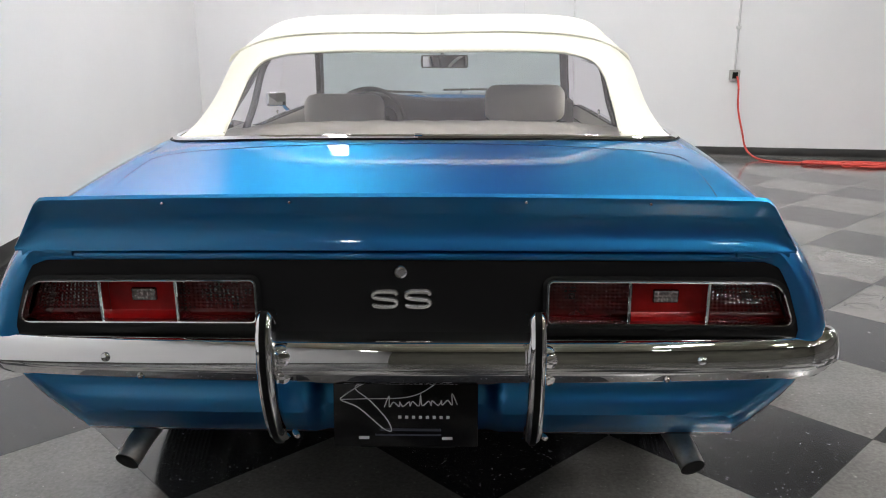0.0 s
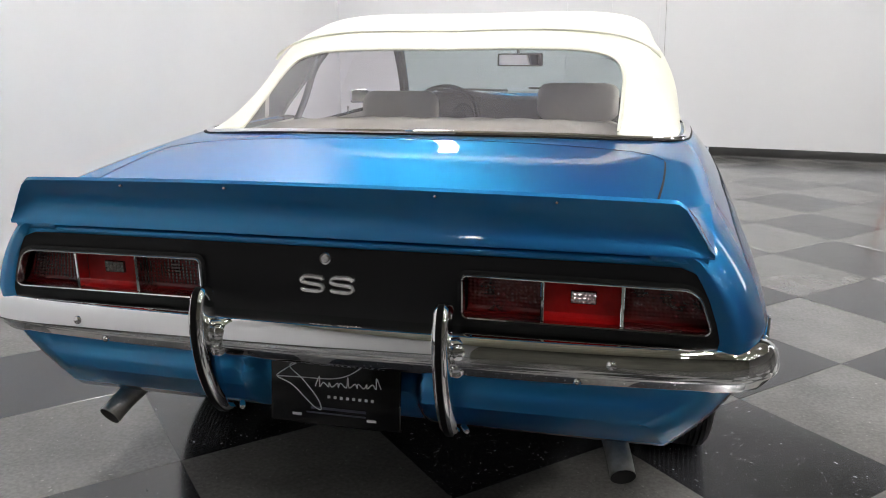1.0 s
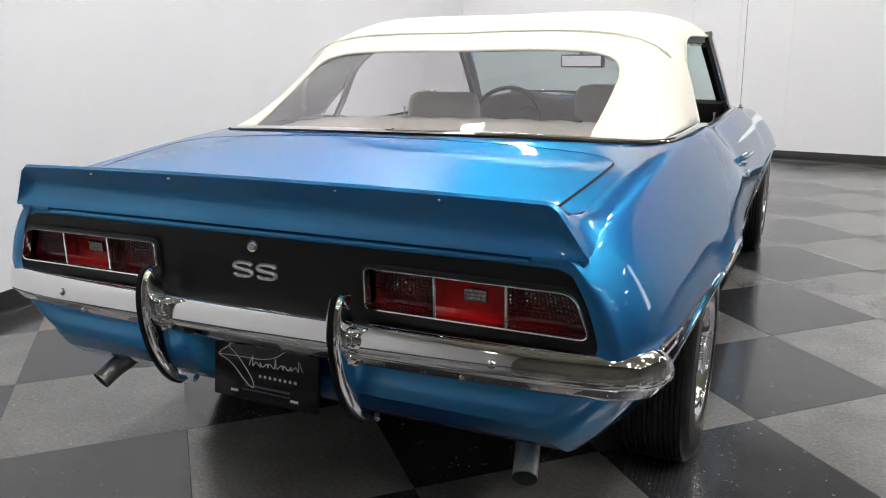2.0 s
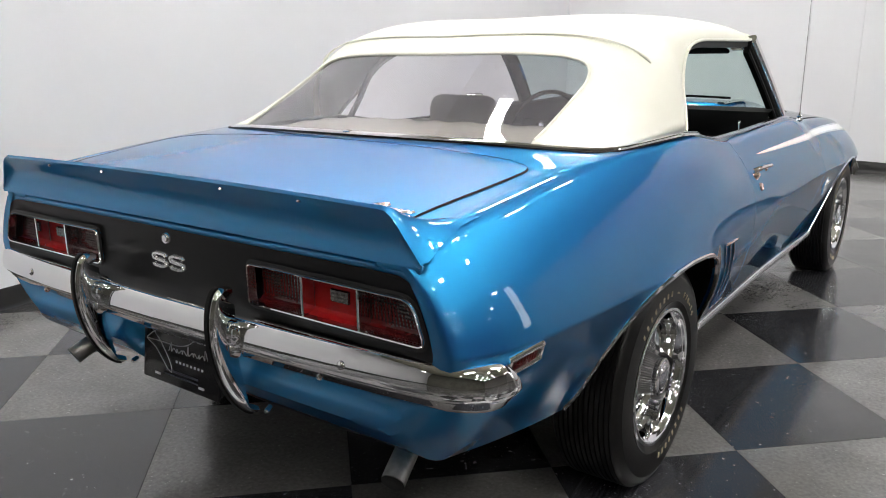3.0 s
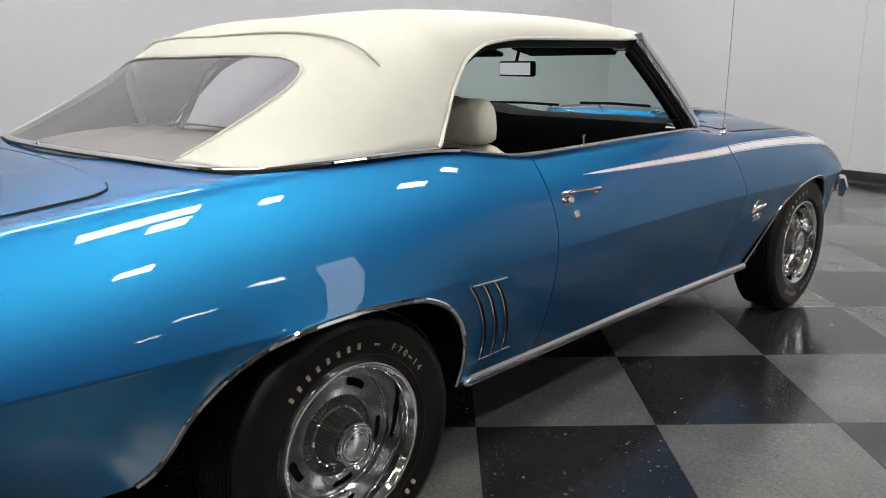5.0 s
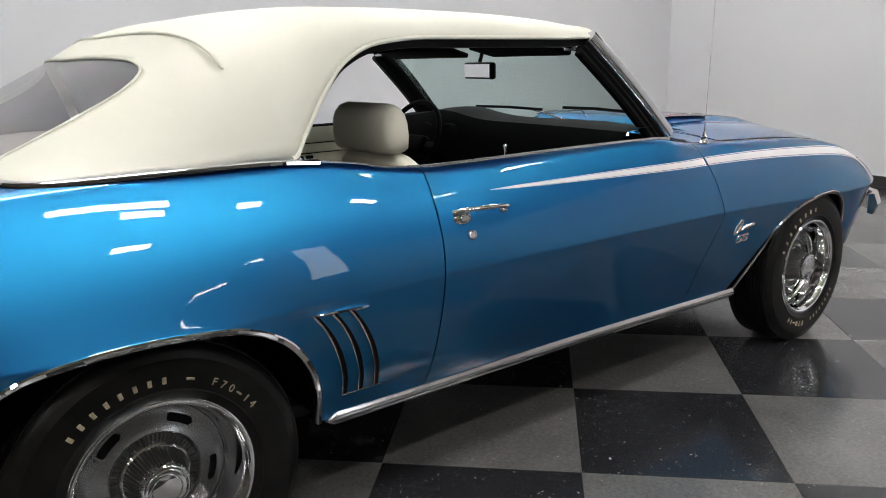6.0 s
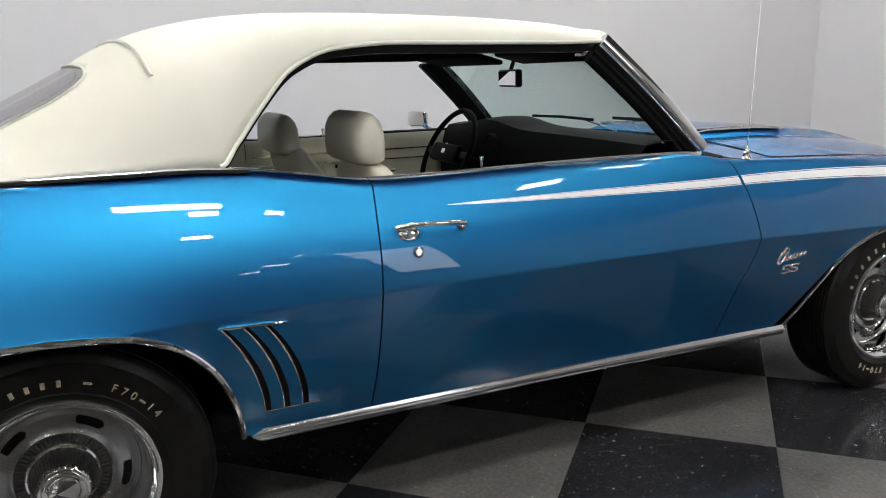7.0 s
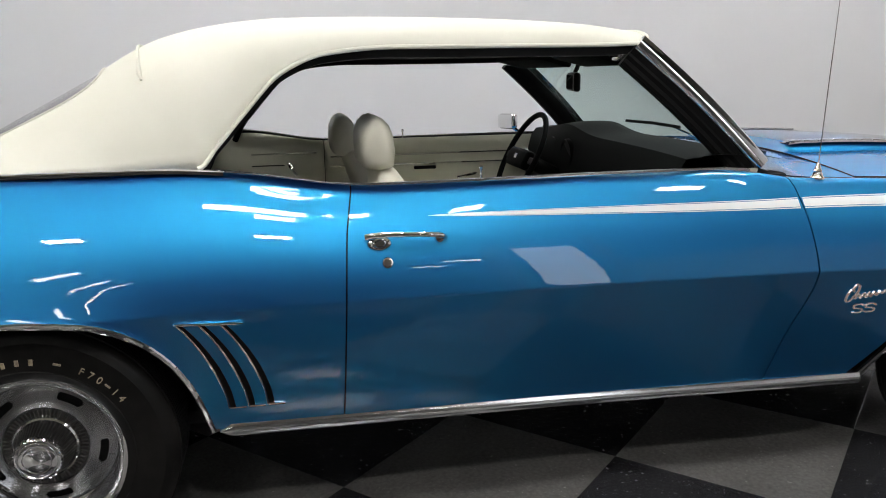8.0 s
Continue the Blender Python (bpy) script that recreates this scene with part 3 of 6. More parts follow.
def side_x(y, z):
    """Half width of the body at height z."""
    zl, zc, zt, k = ZL(y), ZC(y), ZT(y), SHARP(y)
    flare = 0.0
    if -0.42 < y < 0.40:
        d = max(0.0, z - rear_arch(y))
        flare = 0.013 * math.exp(-d / 0.045) * min(1.0, (y + 0.42) / 0.22, (0.40 - y) / 0.14)
    return flare + plain_side_x(y, z, zl, zc, zt, k)


TUCK = pchip([(-0.985, 0.10), (-0.85, 0.25), (-0.6, 0.85), (-0.45, 1.0), (3.5, 1.0)])


def plain_side_x(y, z, zl, zc, zt, k):
    if z <= zc:
        s = max(0.0, (z - zl) / (zc - zl))
        q = 0.95 * k * TUCK(y)
        return XC(y) - (XC(y) - XB(y)) * ((1 - q) * (1 - s) ** 2.2 + q * (1 - s))
    s = min(1.0, (z - zc) / (zt - zc))
    a = 0.45 * k
    return XC(y) - (XC(y) - XT(y)) * (a * s + (1 - a) * s ** 2.3)


INNER = 0.05      # how far the shoulder turns in over the top


def section(y):
    """Outline from the lower edge, over the shoulder, to the inner edge."""
    zb, zc, zt = z_bottom(y), ZC(y), ZT(y)
    mid = max(zc, zb + 0.014)
    pts = [(zb + (mid - 0.005 - zb) * i / 9) for i in range(10)] + [mid]
    zs = mid + (zt - mid) * 0.93
    pts += [mid + 0.005 + (zs - mid - 0.005) * i / 9 for i in range(10)]
    out = [(side_x(y, z), z) for z in pts]
    a, c = Vector(out[-1]), Vector((XT(y) - INNER, zt + 0.004))
    slope = Vector(out[-1]) - Vector(out[-2])
    b = a + slope.normalized() * 0.032
    for i in range(1, 8):
        t = i / 7
        q = a * (1 - t) ** 2 + b * 2 * t * (1 - t) + c * t * t
        out.append((q.x, q.y))
    return out


def stations(y0, y1, extra=()):
    n = max(2, int((y1 - y0) / 0.022))
    s = [y0 + (y1 - y0) * i / n for i in range(n + 1)]
    s += [-0.9845, -0.983, -0.981, -0.978, -0.974, -0.97, -0.96, -0.955, -0.94]
    for pts in (REAR_ARCH, FRONT_ARCH):
        for (a, _), (b, _) in zip(pts, pts[1:]):
            s += [a + (b - a) * i / 3 for i in range(4)]
    s = sorted(v for v in s if y0 <= v <= y1)
    out = [s[0]]
    for v in s[1:]:
        if v - out[-1] > 0.0012:
            out.append(v)
    out[-1] = y1
    return out


def side_panel(y0, y1, seam0=None, seam1=None):
    """A panel of the body side between two seams; the seams may bend with height."""
    rows = []
    ys = stations(y0, y1)
    for k, y in enumerate(ys):
        u = (y - y0) / (y1 - y0)
        row = []
        for x, z in section(y):
            yy = y + (seam0(z) * (1 - u) ** 3 if seam0 else 0) + (seam1(z) * u ** 3 if seam1 else 0)
            dx = side_x(yy, z) - side_x(y, z) if z < ZT(y) * 0.985 else 0.0
            row.append(Vector((x + dx, yy, z)))
        rows.append(row)
    # turned-in flanges at the seams and along the lower edge
    def flange(r, dy):
        return [p + Vector((-0.022, dy, 0)) for p in r]
    rows = [flange(rows[0], 0.003)] + rows + [flange(rows[-1], -0.003)]
    rows = [[r[0] + Vector((-0.018, 0, 0.006))] + r for r in rows]
    return grid(rows)


def front_seam(z):
    return pchip([(0.31, -0.085), (0.45, -0.055), (0.64, 0.0), (0.75, -0.006), (0.88, -0.02)])(z)


def rear_seam(z):
    return pchip([(0.31, -0.012), (0.6, 0.0), (0.8, 0.012), (0.92, 0.034)])(z)


car = empty("convertible_car", (0, 0, 0), "bright blue metallic two-door convertible with a raised white vinyl top", "car")

quarter = side_panel(-0.985, 0.740, None, rear_seam)
door = side_panel(0.744, 2.028, rear_seam, front_seam)
fender = side_panel(2.032, 3.5, front_seam, None)
part("rear_quarter_panel", mirrored(quarter), PAINT, car)
q_right = part("rear_quarter_panel", quarter, PAINT, car)
d_left = part("door", mirrored(door), PAINT, car)
d_right = part("door", door, PAINT, car)
part("front_fender", mirrored(fender), PAINT, car)
f_right = part("front_fender", fender, PAINT, car)

# dark structure behind the shut lines and in the sills
rows = []
for y in stations(-0.95, 3.42):
    rows.append([Vector((x - 0.028, y, z)) for x, z in section(y)[:-4]])
pair("inner_side_structure", grid(rows), GAP, car)

# ---- deck ----
ZD = pchip([(-0.985, 0.905), (-0.9, 0.919), (-0.75, 0.940), (-0.5, 0.970), (-0.3, 0.992), (-0.1, 1.0), (0.1, 1.0)])


def deck_z(x, y):
    xi = XT(y) - INNER
    e = ZT(y) + 0.004
    s = min(1.0, abs(x) / xi)
    return e + (ZD(y) - e) * (1 - s ** 2.6)


DECK_END = pchip([(0, -0.322), (0.25, -0.306), (0.45, -0.264), (0.60, -0.222), (0.70, -0.165), (0.745, -0.06)])
rows = []
for i in range(46):
    row = []
    for j in range(-30, 31):
        y = -0.965 + (DECK_END(0.74 * abs(j) / 30) + 0.965) * i / 45
        x = (XT(y) - INNER) * j / 30
        row.append(Vector((x, y, deck_z(x, y))))
    rows.append(row)
part("deck_panel", grid(rows), PAINT, car)

LID_X = pchip([(-0.97, 0.655), (-0.6, 0.690), (-0.48, 0.694), (-0.44, 0.68), (-0.42, 0.655), (-0.405, 0.61)])


def lid_front(x):
    return -0.405 + 0.02 * (1 - (x / 0.61) ** 2) if abs(x) < 0.61 else -0.405


rows = []
for i in range(40):
    u = i / 39
    row = []
    for j in range(-22, 23):
        s = j / 22
        y = -0.965 + (-0.405 + 0.965) * u
        x = LID_X(y) * s
        y += 0.02 * u ** 4 * (1 - s * s)
        row.append(Vector((x, y, deck_z(x, y) + 0.0035)))
    rows.append(row)
trunk = part("trunk_lid", grid(rows), PAINT, car)
outline = [Vector((LID_X(y), y, 0)) for y in [-0.96 + 0.555 * i / 24 for i in range(25)]]
outline += [Vector((0.61 - 1.22 * i / 20, lid_front(0.61 - 1.22 * i / 20), 0)) for i in range(1, 20)]
outline += [Vector((-p.x, p.y, 0)) for p in reversed(outline[:25])]
ring = []
for k, p in enumerate(outline):
    t = outline[min(k + 1, len(outline) - 1)] - outline[max(k - 1, 0)]
    nrm = Vector((t.y, -t.x, 0)).normalized()
    a, b = p + nrm * 0.0038, p - nrm * 0.0005
    ring.append([Vector((a.x, a.y, deck_z(a.x, a.y) + 0.0012)), Vector((b.x, b.y, deck_z(b.x, b.y) + 0.0044))])
part("shut_line", grid(ring), GAP, trunk, "dark gap round the trunk lid")

# ---- spoiler ----


def spoiler_section(x):
    ax = abs(x)
    h = pchip([(0, 1.0), (0.700, 1.0), (0.712, 0.96), (0.735, 0.66), (0.757, 0.30), (0.777, 0.0)])(ax)
    base = 0.852 - 0.003 * (ax / 0.79) ** 2
    foot_y = pchip([(0, -0.875), (0.60, -0.87), (0.70, -0.84), (0.75, -0.80), (0.79, -0.79)])(ax)
    top_z = base + 0.012 + (0.961 + 0.008 * max(0.0, 1 - (ax / 0.70) ** 2) - base - 0.012) * h
    lip_y = -0.984 - 0.016 * h
    fz = deck_z(min(ax, XT(foot_y) - INNER), foot_y) - 0.002
    run = lip_y + 0.02 - foot_y
    pts = [(foot_y, fz), (foot_y + run * 0.35, fz + (top_z - fz) * 0.12), (foot_y + run * 0.7, fz + (top_z - fz) * 0.5), (lip_y + 0.02, top_z - 0.003),
           (lip_y + 0.006, top_z), (lip_y, top_z - 0.006), (lip_y + 0.005, top_z - 0.016 * h - 0.004), (-0.984 + 0.002 * h, base + (top_z - base) * 0.66), (-0.984 + 0.008 * h, base + (top_z - base) * 0.48), (-0.984 + 0.009 * h, base + (top_z - base) * 0.32), (-0.984 + 0.005 * h, base + (top_z - base) * 0.15), (-0.984 - 0.003 * h, base + 0.004), (-0.984 - 0.003 * h, base), (-0.955, base - 0.004)]
    return [Vector((x, a, b)) for a, b in pts]


xs = [-0.777 + 1.554 * i / 110 for i in range(111)]
spoiler = part("rear_spoiler", grid([spoiler_section(x) for x in xs]), PAINT, trunk, "blue ducktail spoiler on the trunk edge", sharp=50)
for x in (-0.462, -0.212, 0.246, 0.484):
    z = spoiler_section(x)[5].z - 0.010
    part("spoiler_screw", moved(lathe([(0, 0.005), (0.0025, 0.0046), (0.0038, 0.0025), (0.0044, 0.0), (0.0044, -0.006)], 12), pose(x, -0.998, z, 0, 0, -90)), CHROME, spoiler, "small bright screw head")
# lower edge of the lid and tail
lip = []
for i in range(61):
    x = -0.66 + 1.32 * i / 60
    lip.append([Vector((x, -0.950, 0.8475)), Vector((x, -0.971, 0.8470)), Vector((x, -0.9755, 0.8455)), Vector((x, -0.9785, 0.842)), Vector((x, -0.9795, 0.837)), Vector((x, -0.978, 0.832)), Vector((x, -0.955, 0.830))])
part("lid_edge", grid(lip), PAINT, trunk)
part("shut_line", box(-0.70, -0.966, 0.8465, 0.70, -0.94, 0.8535), GAP, trunk, "dark gap under the spoiler")
for q in (1, -1):
    part("tail_corner_filler", box(min(q * 0.664, q * 0.768), -0.979, 0.836, max(q * 0.664, q * 0.768), -0.93, 0.853, 0.004, 2), PAINT, car)

# tail panel: painted rim with the black panel set in it


def tail_edge(z):
    return side_x(-0.985, z)


def lamp_outline(grow=0.0, n=6):
    """Rounded outline of the lamp in (x, z), inner end straight, outer end slanted."""
    c = [(0.297, 0.700, 0.012), (0.784, 0.700, 0.022), (0.752, 0.786, 0.030), (0.297, 0.788, 0.012)]
    out = []
    m = len(c)
    for i in range(m):
        p, a, b = Vector(c[i][:2]), Vector(c[i - 1][:2]), Vector(c[(i + 1) % m][:2])
        r = c[i][2]
        u, v = (a - p).normalized(), (b - p).normalized()
        for k in range(n + 1):
            t = k / n
            q = (p + u * r) * (1 - t) ** 2 + p * 2 * t * (1 - t) + (p + v * r) * t * t
            out.append(q)
    res = []
    for i, q in enumerate(out):
        t = (out[(i + 1) % len(out)] - out[i - 1]).normalized()
        res.append(q + Vector((t.y, -t.x)) * grow)
    return res


def inside(poly, x, z):
    hit = False
    for a, b in zip(poly, poly[1:] + poly[:1]):
        if (a.y > z) != (b.y > z) and x < (b.x - a.x) * (z - a.y) / (b.y - a.y) + a.x:
            hit = not hit
    return hit


def open_lamps(bm, grow):
    """Take out the faces behind the tail lamps."""
    poly = lamp_outline(grow)
    gone = [f for f in bm.faces if inside(poly, abs(f.calc_center_median().x), f.calc_center_median().z)]
    bmesh.ops.delete(bm, geom=gone, context="FACES")
    return bm


rows = []
for i in range(41):
    z = 0.590 + (0.850 - 0.590) * i / 40
    e = min(tail_edge(z) - 0.002, 0.83) if z < 0.838 else 0.755
    rows.append([Vector((e * j / 80, -0.968 - 0.012 * (abs(j) / 80) ** 8, z)) for j in range(-80, 81)])
part("tail_panel", open_lamps(grid(rows), 0.006), PAINT, car)
rows = []
for i in range(35):
    z = 0.655 + (0.829 - 0.655) * i / 34
    e = 0.806 - 0.052 * max(0, (z - 0.676)) / 0.15 - 0.10 * max(0, (z - 0.805) / 0.024) ** 2 * 0.35
    rows.append([Vector((e * j / 160, -0.9735 - 0.006 * (abs(j) / 160) ** 10, z)) for j in range(-160, 161)])
black = part("black_tail_panel", open_lamps(grid(rows), 0.004), BLACK_SATIN, car, "satin black panel between the tail lamps")
part("trunk_lock", moved(lathe([(0, 0.010), (0.008, 0.010), (0.009, 0.007), (0.0125, 0.008), (0.0145, 0.004), (0.0145, -0.002)], 20), pose(0, -0.975, 0.806, 0, 0, -90)), STAINLESS, black, "round bright trunk lock")


def s_path(cx, cz, w, h):
    """One letter S of the emblem, flat and wide."""
    q = [(0.48, 0.30), (0.40, 0.46), (0.10, 0.50), (-0.30, 0.48), (-0.48, 0.30), (-0.40, 0.08), (0.0, 0.0), (0.40, -0.08), (0.48, -0.30), (0.30, -0.48), (-0.10, -0.50), (-0.40, -0.46), (-0.48, -0.30)]
    return [(cx + a * w, cz + b * h) for a, b in q]


def emblem(m, w, h, thick, mat, parent, name="emblem"):
    bm = bmesh.new()
    for k in (-1, 1):
        pts = smooth_path([(a, b, 0) for a, b in s_path(k * w * 0.28, 0, w * 0.42, h)], 4)
        bm = sweep(pts, [(-h * 0.15, 0), (-h * 0.135, thick * 0.5), (-h * 0.08, thick), (h * 0.08, thick), (h * 0.135, thick * 0.5), (h * 0.15, 0)], bm)
    return part(name, moved(bm, m), mat, parent, "chrome double S emblem")


emblem(pose(0, -0.975, 0.748, 90, 0, 0), 0.120, 0.032, 0.008, EMBLEM, black)

# ---- tail lamps ----


def lamp_y(x):
    return -0.976 - 0.004 * (abs(x) / 0.8) ** 8


def tail_lamp(sign):
    def place(q, y):
        return Vector((sign * q.x, y, q.y))
    t = part("tail_lamp", grid([[place(q, lamp_y(q.x) - 0.004) for q in lamp_outline(0.012)], [place(q, lamp_y(q.x) - 0.006) for q in lamp_outline(0.004)], [place(q, lamp_y(q.x) + 0.0) for q in lamp_outline(0.003)]], close=True), BLACK_SATIN, car,
             "three-section red tail lamp in a chrome bezel")
    rings = []
    for g, d in ((0.0035, 0.0), (0.0035, -0.009), (0.0018, -0.012), (-0.0008, -0.011), (-0.0018, -0.004), (-0.0018, 0.010)):
        rings.append([place(q, lamp_y(q.x) + d) for q in lamp_outline(g)])
    part("bezel", grid(rings, close=True), CHROME, t, "chrome bezel")
    # lens: a shallow box, open to the rear, ribbed inside
    cells = ((0.300, 0.456), (0.462, 0.612), (0.619, 0.790))
    for k, (a, b) in enumerate(cells):
        bm = bmesh.new()
        nx, nz = 34, 22
        rows = []
        for i in range(nz + 1):
            z = 0.701 + 0.085 * i / nz
            row = []
            for j in range(nx + 1):
                hi = b
                if k == 2:
                    hi = 0.782 - (z - 0.70) * 0.38
                x = a + (hi - a) * j / nx
                edge = min(i, nz - i, 3) / 3
                rib = 0.0010 * ((i % 2) + (j % 2)) if k != 1 else 0.0006 * (i % 2)
                row.append(Vector((sign * x, lamp_y(x) + 0.002 + 0.027 * edge ** 0.35 - rib * edge, z)))
            rows.append(row)
        part("lens", grid(rows, bm), RED_BRIGHT if k == 1 else RED_LENS, t, "bright red plain lens" if k == 1 else "dark red ribbed lens", sharp=20)
        if k < 2:
            part("divider", box(sign * (b + 0.003) - 0.0035, lamp_y(b) - 0.008, 0.702, sign * (b + 0.003) + 0.0035, lamp_y(b) + 0.028, 0.785, 0.0015, 1), CHROME, t, "slim chrome divider")
    rows = []
    for i in range(7):
        rows.append([Vector((sign * (0.514 + 0.048 * j / 10), lamp_y(0.5) + 0.0225 - 0.0035 * (i % 2) * (j % 2), 0.736 + 0.024 * i / 6)) for j in range(11)])
    part("reverse_lens", grid(rows), CLEAR_LENS, t, "small clear reversing lens", sharp=15)
    part("lens_frame", box(sign * 0.538 - 0.026, lamp_y(0.5) + 0.0232, 0.734, sign * 0.538 + 0.026, lamp_y(0.5) + 0.030, 0.762, 0.002, 1), RED_LENS, t)


tail_lamp(1)
tail_lamp(-1)

# ---- rear bumper ----
BUMP_Y = pchip([(0, -1.030), (0.4, -1.022), (0.7, -1.004), (0.82, -0.985)])
plan = [(0.82 * i / 16, BUMP_Y(0.82 * i / 16)) for i in range(17)]
plan += [(0.845, -0.976), (0.862, -0.967), (0.878, -0.956), (0.891, -0.943), (0.901, -0.928), (0.908, -0.912), (0.912, -0.898), (0.914, -0.886), (0.913, -0.878), (0.907, -0.872)]
plan = [(-a, b) for a, b in reversed(plan[1:])] + plan
prof = [(-0.060, 0.676), (-0.020, 0.674), (-0.008, 0.671), (0.000, 0.665), (0.005, 0.656), (0.009, 0.642), (0.0115, 0.628), (0.0125, 0.615), (0.0120, 0.609), (0.009, 0.605), (0.004, 0.599), (-0.003, 0.589), (-0.010, 0.580), (-0.020, 0.575), (-0.06, 0.573)]
rows = []
for i, (x, y) in enumerate(plan):
    a, b = plan[max(i - 1, 0)], plan[min(i + 1, len(plan) - 1)]
    t = Vector((b[0] - a[0], b[1] - a[1], 0)).normalized()
    n = Vector((t.y, -t.x, 0))
    k = 1.0 - 0.55 * max(0.0, (y + 0.935) / 0.063) ** 3.0 if abs(x) > 0.85 else 1.0
    rows.append([Vector((x, y, 0)) + n * o_ + Vector((0, 0, 0.622 + (z - 0.622) * k)) for o_, z in prof])
bumper = part("rear_bumper", grid(rows), CHROME, car, "polished chrome rear bumper with wrapped ends", sharp=60)
for x, z in ((0.60, 0.636), (-0.60, 0.636), (0.535, 0.594), (-0.535, 0.594)):
    r = 0.0105 if z > 0.6 else 0.008
    part("bolt", moved(lathe([(0, 0.007), (r * 0.5, 0.0065), (r * 0.85, 0.004), (r, 0.0), (r, -0.004)], 16), pose(x, BUMP_Y(abs(x)) - (0.0085 if z > 0.6 else 0.0005), z, 0, 0, -90)), CHROME, bumper, "domed bumper bolt")


def guard(sx):
    """Crescent blade: wide at the bumper, tapering forward under it, with a black strip on its edge."""
    path = smooth_path([(sx, -1.020, 0.742), (sx, -1.046, 0.745), (sx, -1.064, 0.735), (sx, -1.078, 0.700), (sx, -1.083, 0.655), (sx, -1.079, 0.60), (sx, -1.064, 0.54), (sx, -1.036, 0.48), (sx, -1.004, 0.442), (sx, -0.978, 0.428)], 5)
    n = len(path)
    rings = []
    for i, p in enumerate(path):
        t = (path[min(i + 1, n - 1)] - path[max(i - 1, 0)]).normalized()
        out_ = Vector((0, t.z, -t.y))
        a = i / (n - 1)
        deep = -0.016 - 0.050 * math.sin(min(1.0, a * 1.15) * math.pi) ** 0.8
        w = 0.017
        rings.append([p + Vector((q * w, 0, 0)) + out_ * d for q, d in ((-0.75, deep), (-1.15, deep * 0.55), (-1.0, -0.012), (-0.85, -0.004), (-0.4, 0.0), (0.4, 0.0), (0.85, -0.004), (1.0, -0.012), (1.15, deep * 0.55), (0.75, deep))])
    bm = grid(rings, close=True)
    part("bumper_guard", bm, CHROME, bumper, "upright crescent chrome bumper guard", sharp=50)
    strip_ = []
    for i in range(6, n - 1):
        p, t = path[i], (path[min(i + 1, n - 1)] - path[i - 1]).normalized()
        out_ = Vector((0, t.z, -t.y))
        strip_.append([p + Vector((q, 0, 0)) + out_ * d for q, d in ((-0.0075, -0.004), (-0.006, 0.004), (0.006, 0.004), (0.0075, -0.004))])
    part("rubber_strip", grid(strip_, close=True), BLACK_TRIM, bumper, "black rubber guard strip")
    s = 1 if sx > 0 else -1
    boss = moved(lathe([(0.030, -0.035), (0.029, -0.012), (0.026, -0.002), (0.021, 0.003), (0.017, 0.003), (0.015, 0.009), (0.009, 0.012), (0, 0.012)], 20), pose(sx + 0.026, -1.030, 0.640, 0, 0, -68))
    part("guard_boss", boss, CHROME, bumper, "rounded chrome boss joining guard and bumper")
    part("guard_boss", moved(lathe([(0.020, -0.03), (0.019, -0.005), (0.013, 0.008), (0, 0.010)], 16), pose(sx + 0.024, -1.030, 0.600, 0, 0, -60)), CHROME, bumper)
    part("guard_bolt", moved(lathe([(0, 0.006), (0.005, 0.005), (0.0065, 0.0), (0.0065, -0.02)], 12), pose(sx + 0.030, -0.962, 0.432, 0, 0, -60)), STAINLESS, bumper)


guard(0.270)
guard(-0.262)

# ---- lower tail valance with the plate pocket ----
rows = []
POCKET = 0.195
edge_r = [(tail_edge(0.60 - 0.10 * i / 8), -0.985, 0.60 - 0.10 * i / 8) for i in range(9)]
edge_r += [(side_x(y, ZL(y)), y, ZL(y)) for y in [-0.985 + 0.135 * i / 12 for i in range(1, 13)]]
nv = len(edge_r)
for j in range(-70, 71):
    s = j / 70
    rowv = []
    for i in range(nv):
        ex, ey, ez = edge_r[i]
        k = abs(s) ** 12
        x = ex * s
        y = ey - 0.006 * (1 - s * s)
        z = ez
        y += 0.011 * (1 - k) * (1.0 if i < 4 else max(0.0, 1 - (i - 4) / 1.5))     # recessed band over a ledge
        inn = 1.0 if abs(x) < POCKET - 0.02 else max(0.0, 1 - (abs(x) - POCKET + 0.02) / 0.035)
        inn = inn * inn * (3 - 2 * inn)
        y += 0.075 * inn * max(0.0, 1 - i / 22)
        rowv.append(Vector((x, y, z)))
    rowv.append(rowv[-1] + Vector((0, 0.05, 0.0)))
    rows.append(rowv)
part("rear_valance", grid(rows), PAINT, car, "blue valance under the bumper with a recess for the plate")

# plate: shapes only
pl = part("display_plate", moved(box(-0.153, -0.004, -0.082, 0.153, 0.004, 0.082, 0.004, 2), pose(0.004, -0.972, 0.502, -8, 0, 0)), PLATE, car, "black display plate with a pale script drawn on it")
PM = pose(0.004, -0.9775, 0.502, -8, 0, 0) @ pose(0, 0, 0, 90, 0, 0)


def ink(pts, w, name, mat, n=6):
    part(name, moved(tube(smooth_path([(a, b, 0) for a, b in pts], n), w, 5, ry=0.0008), PM), mat, pl)


ink([(-0.085, 0.058), (-0.10, 0.050), (-0.13, 0.030), (-0.135, 0.020), (-0.10, 0.005), (-0.06, -0.030), (-0.045, -0.042), (-0.030, -0.045), (-0.040, -0.02), (-0.075, 0.020), (-0.105, 0.045), (-0.09, 0.058), (-0.03, 0.062)], 0.0014, "script_swash", PLATE_INK)
ink([(-0.135, 0.022), (-0.08, 0.024), (-0.01, 0.026), (0.03, 0.036), (0.06, 0.055)], 0.0011, "script_swash", PLATE_INK)
zig = []
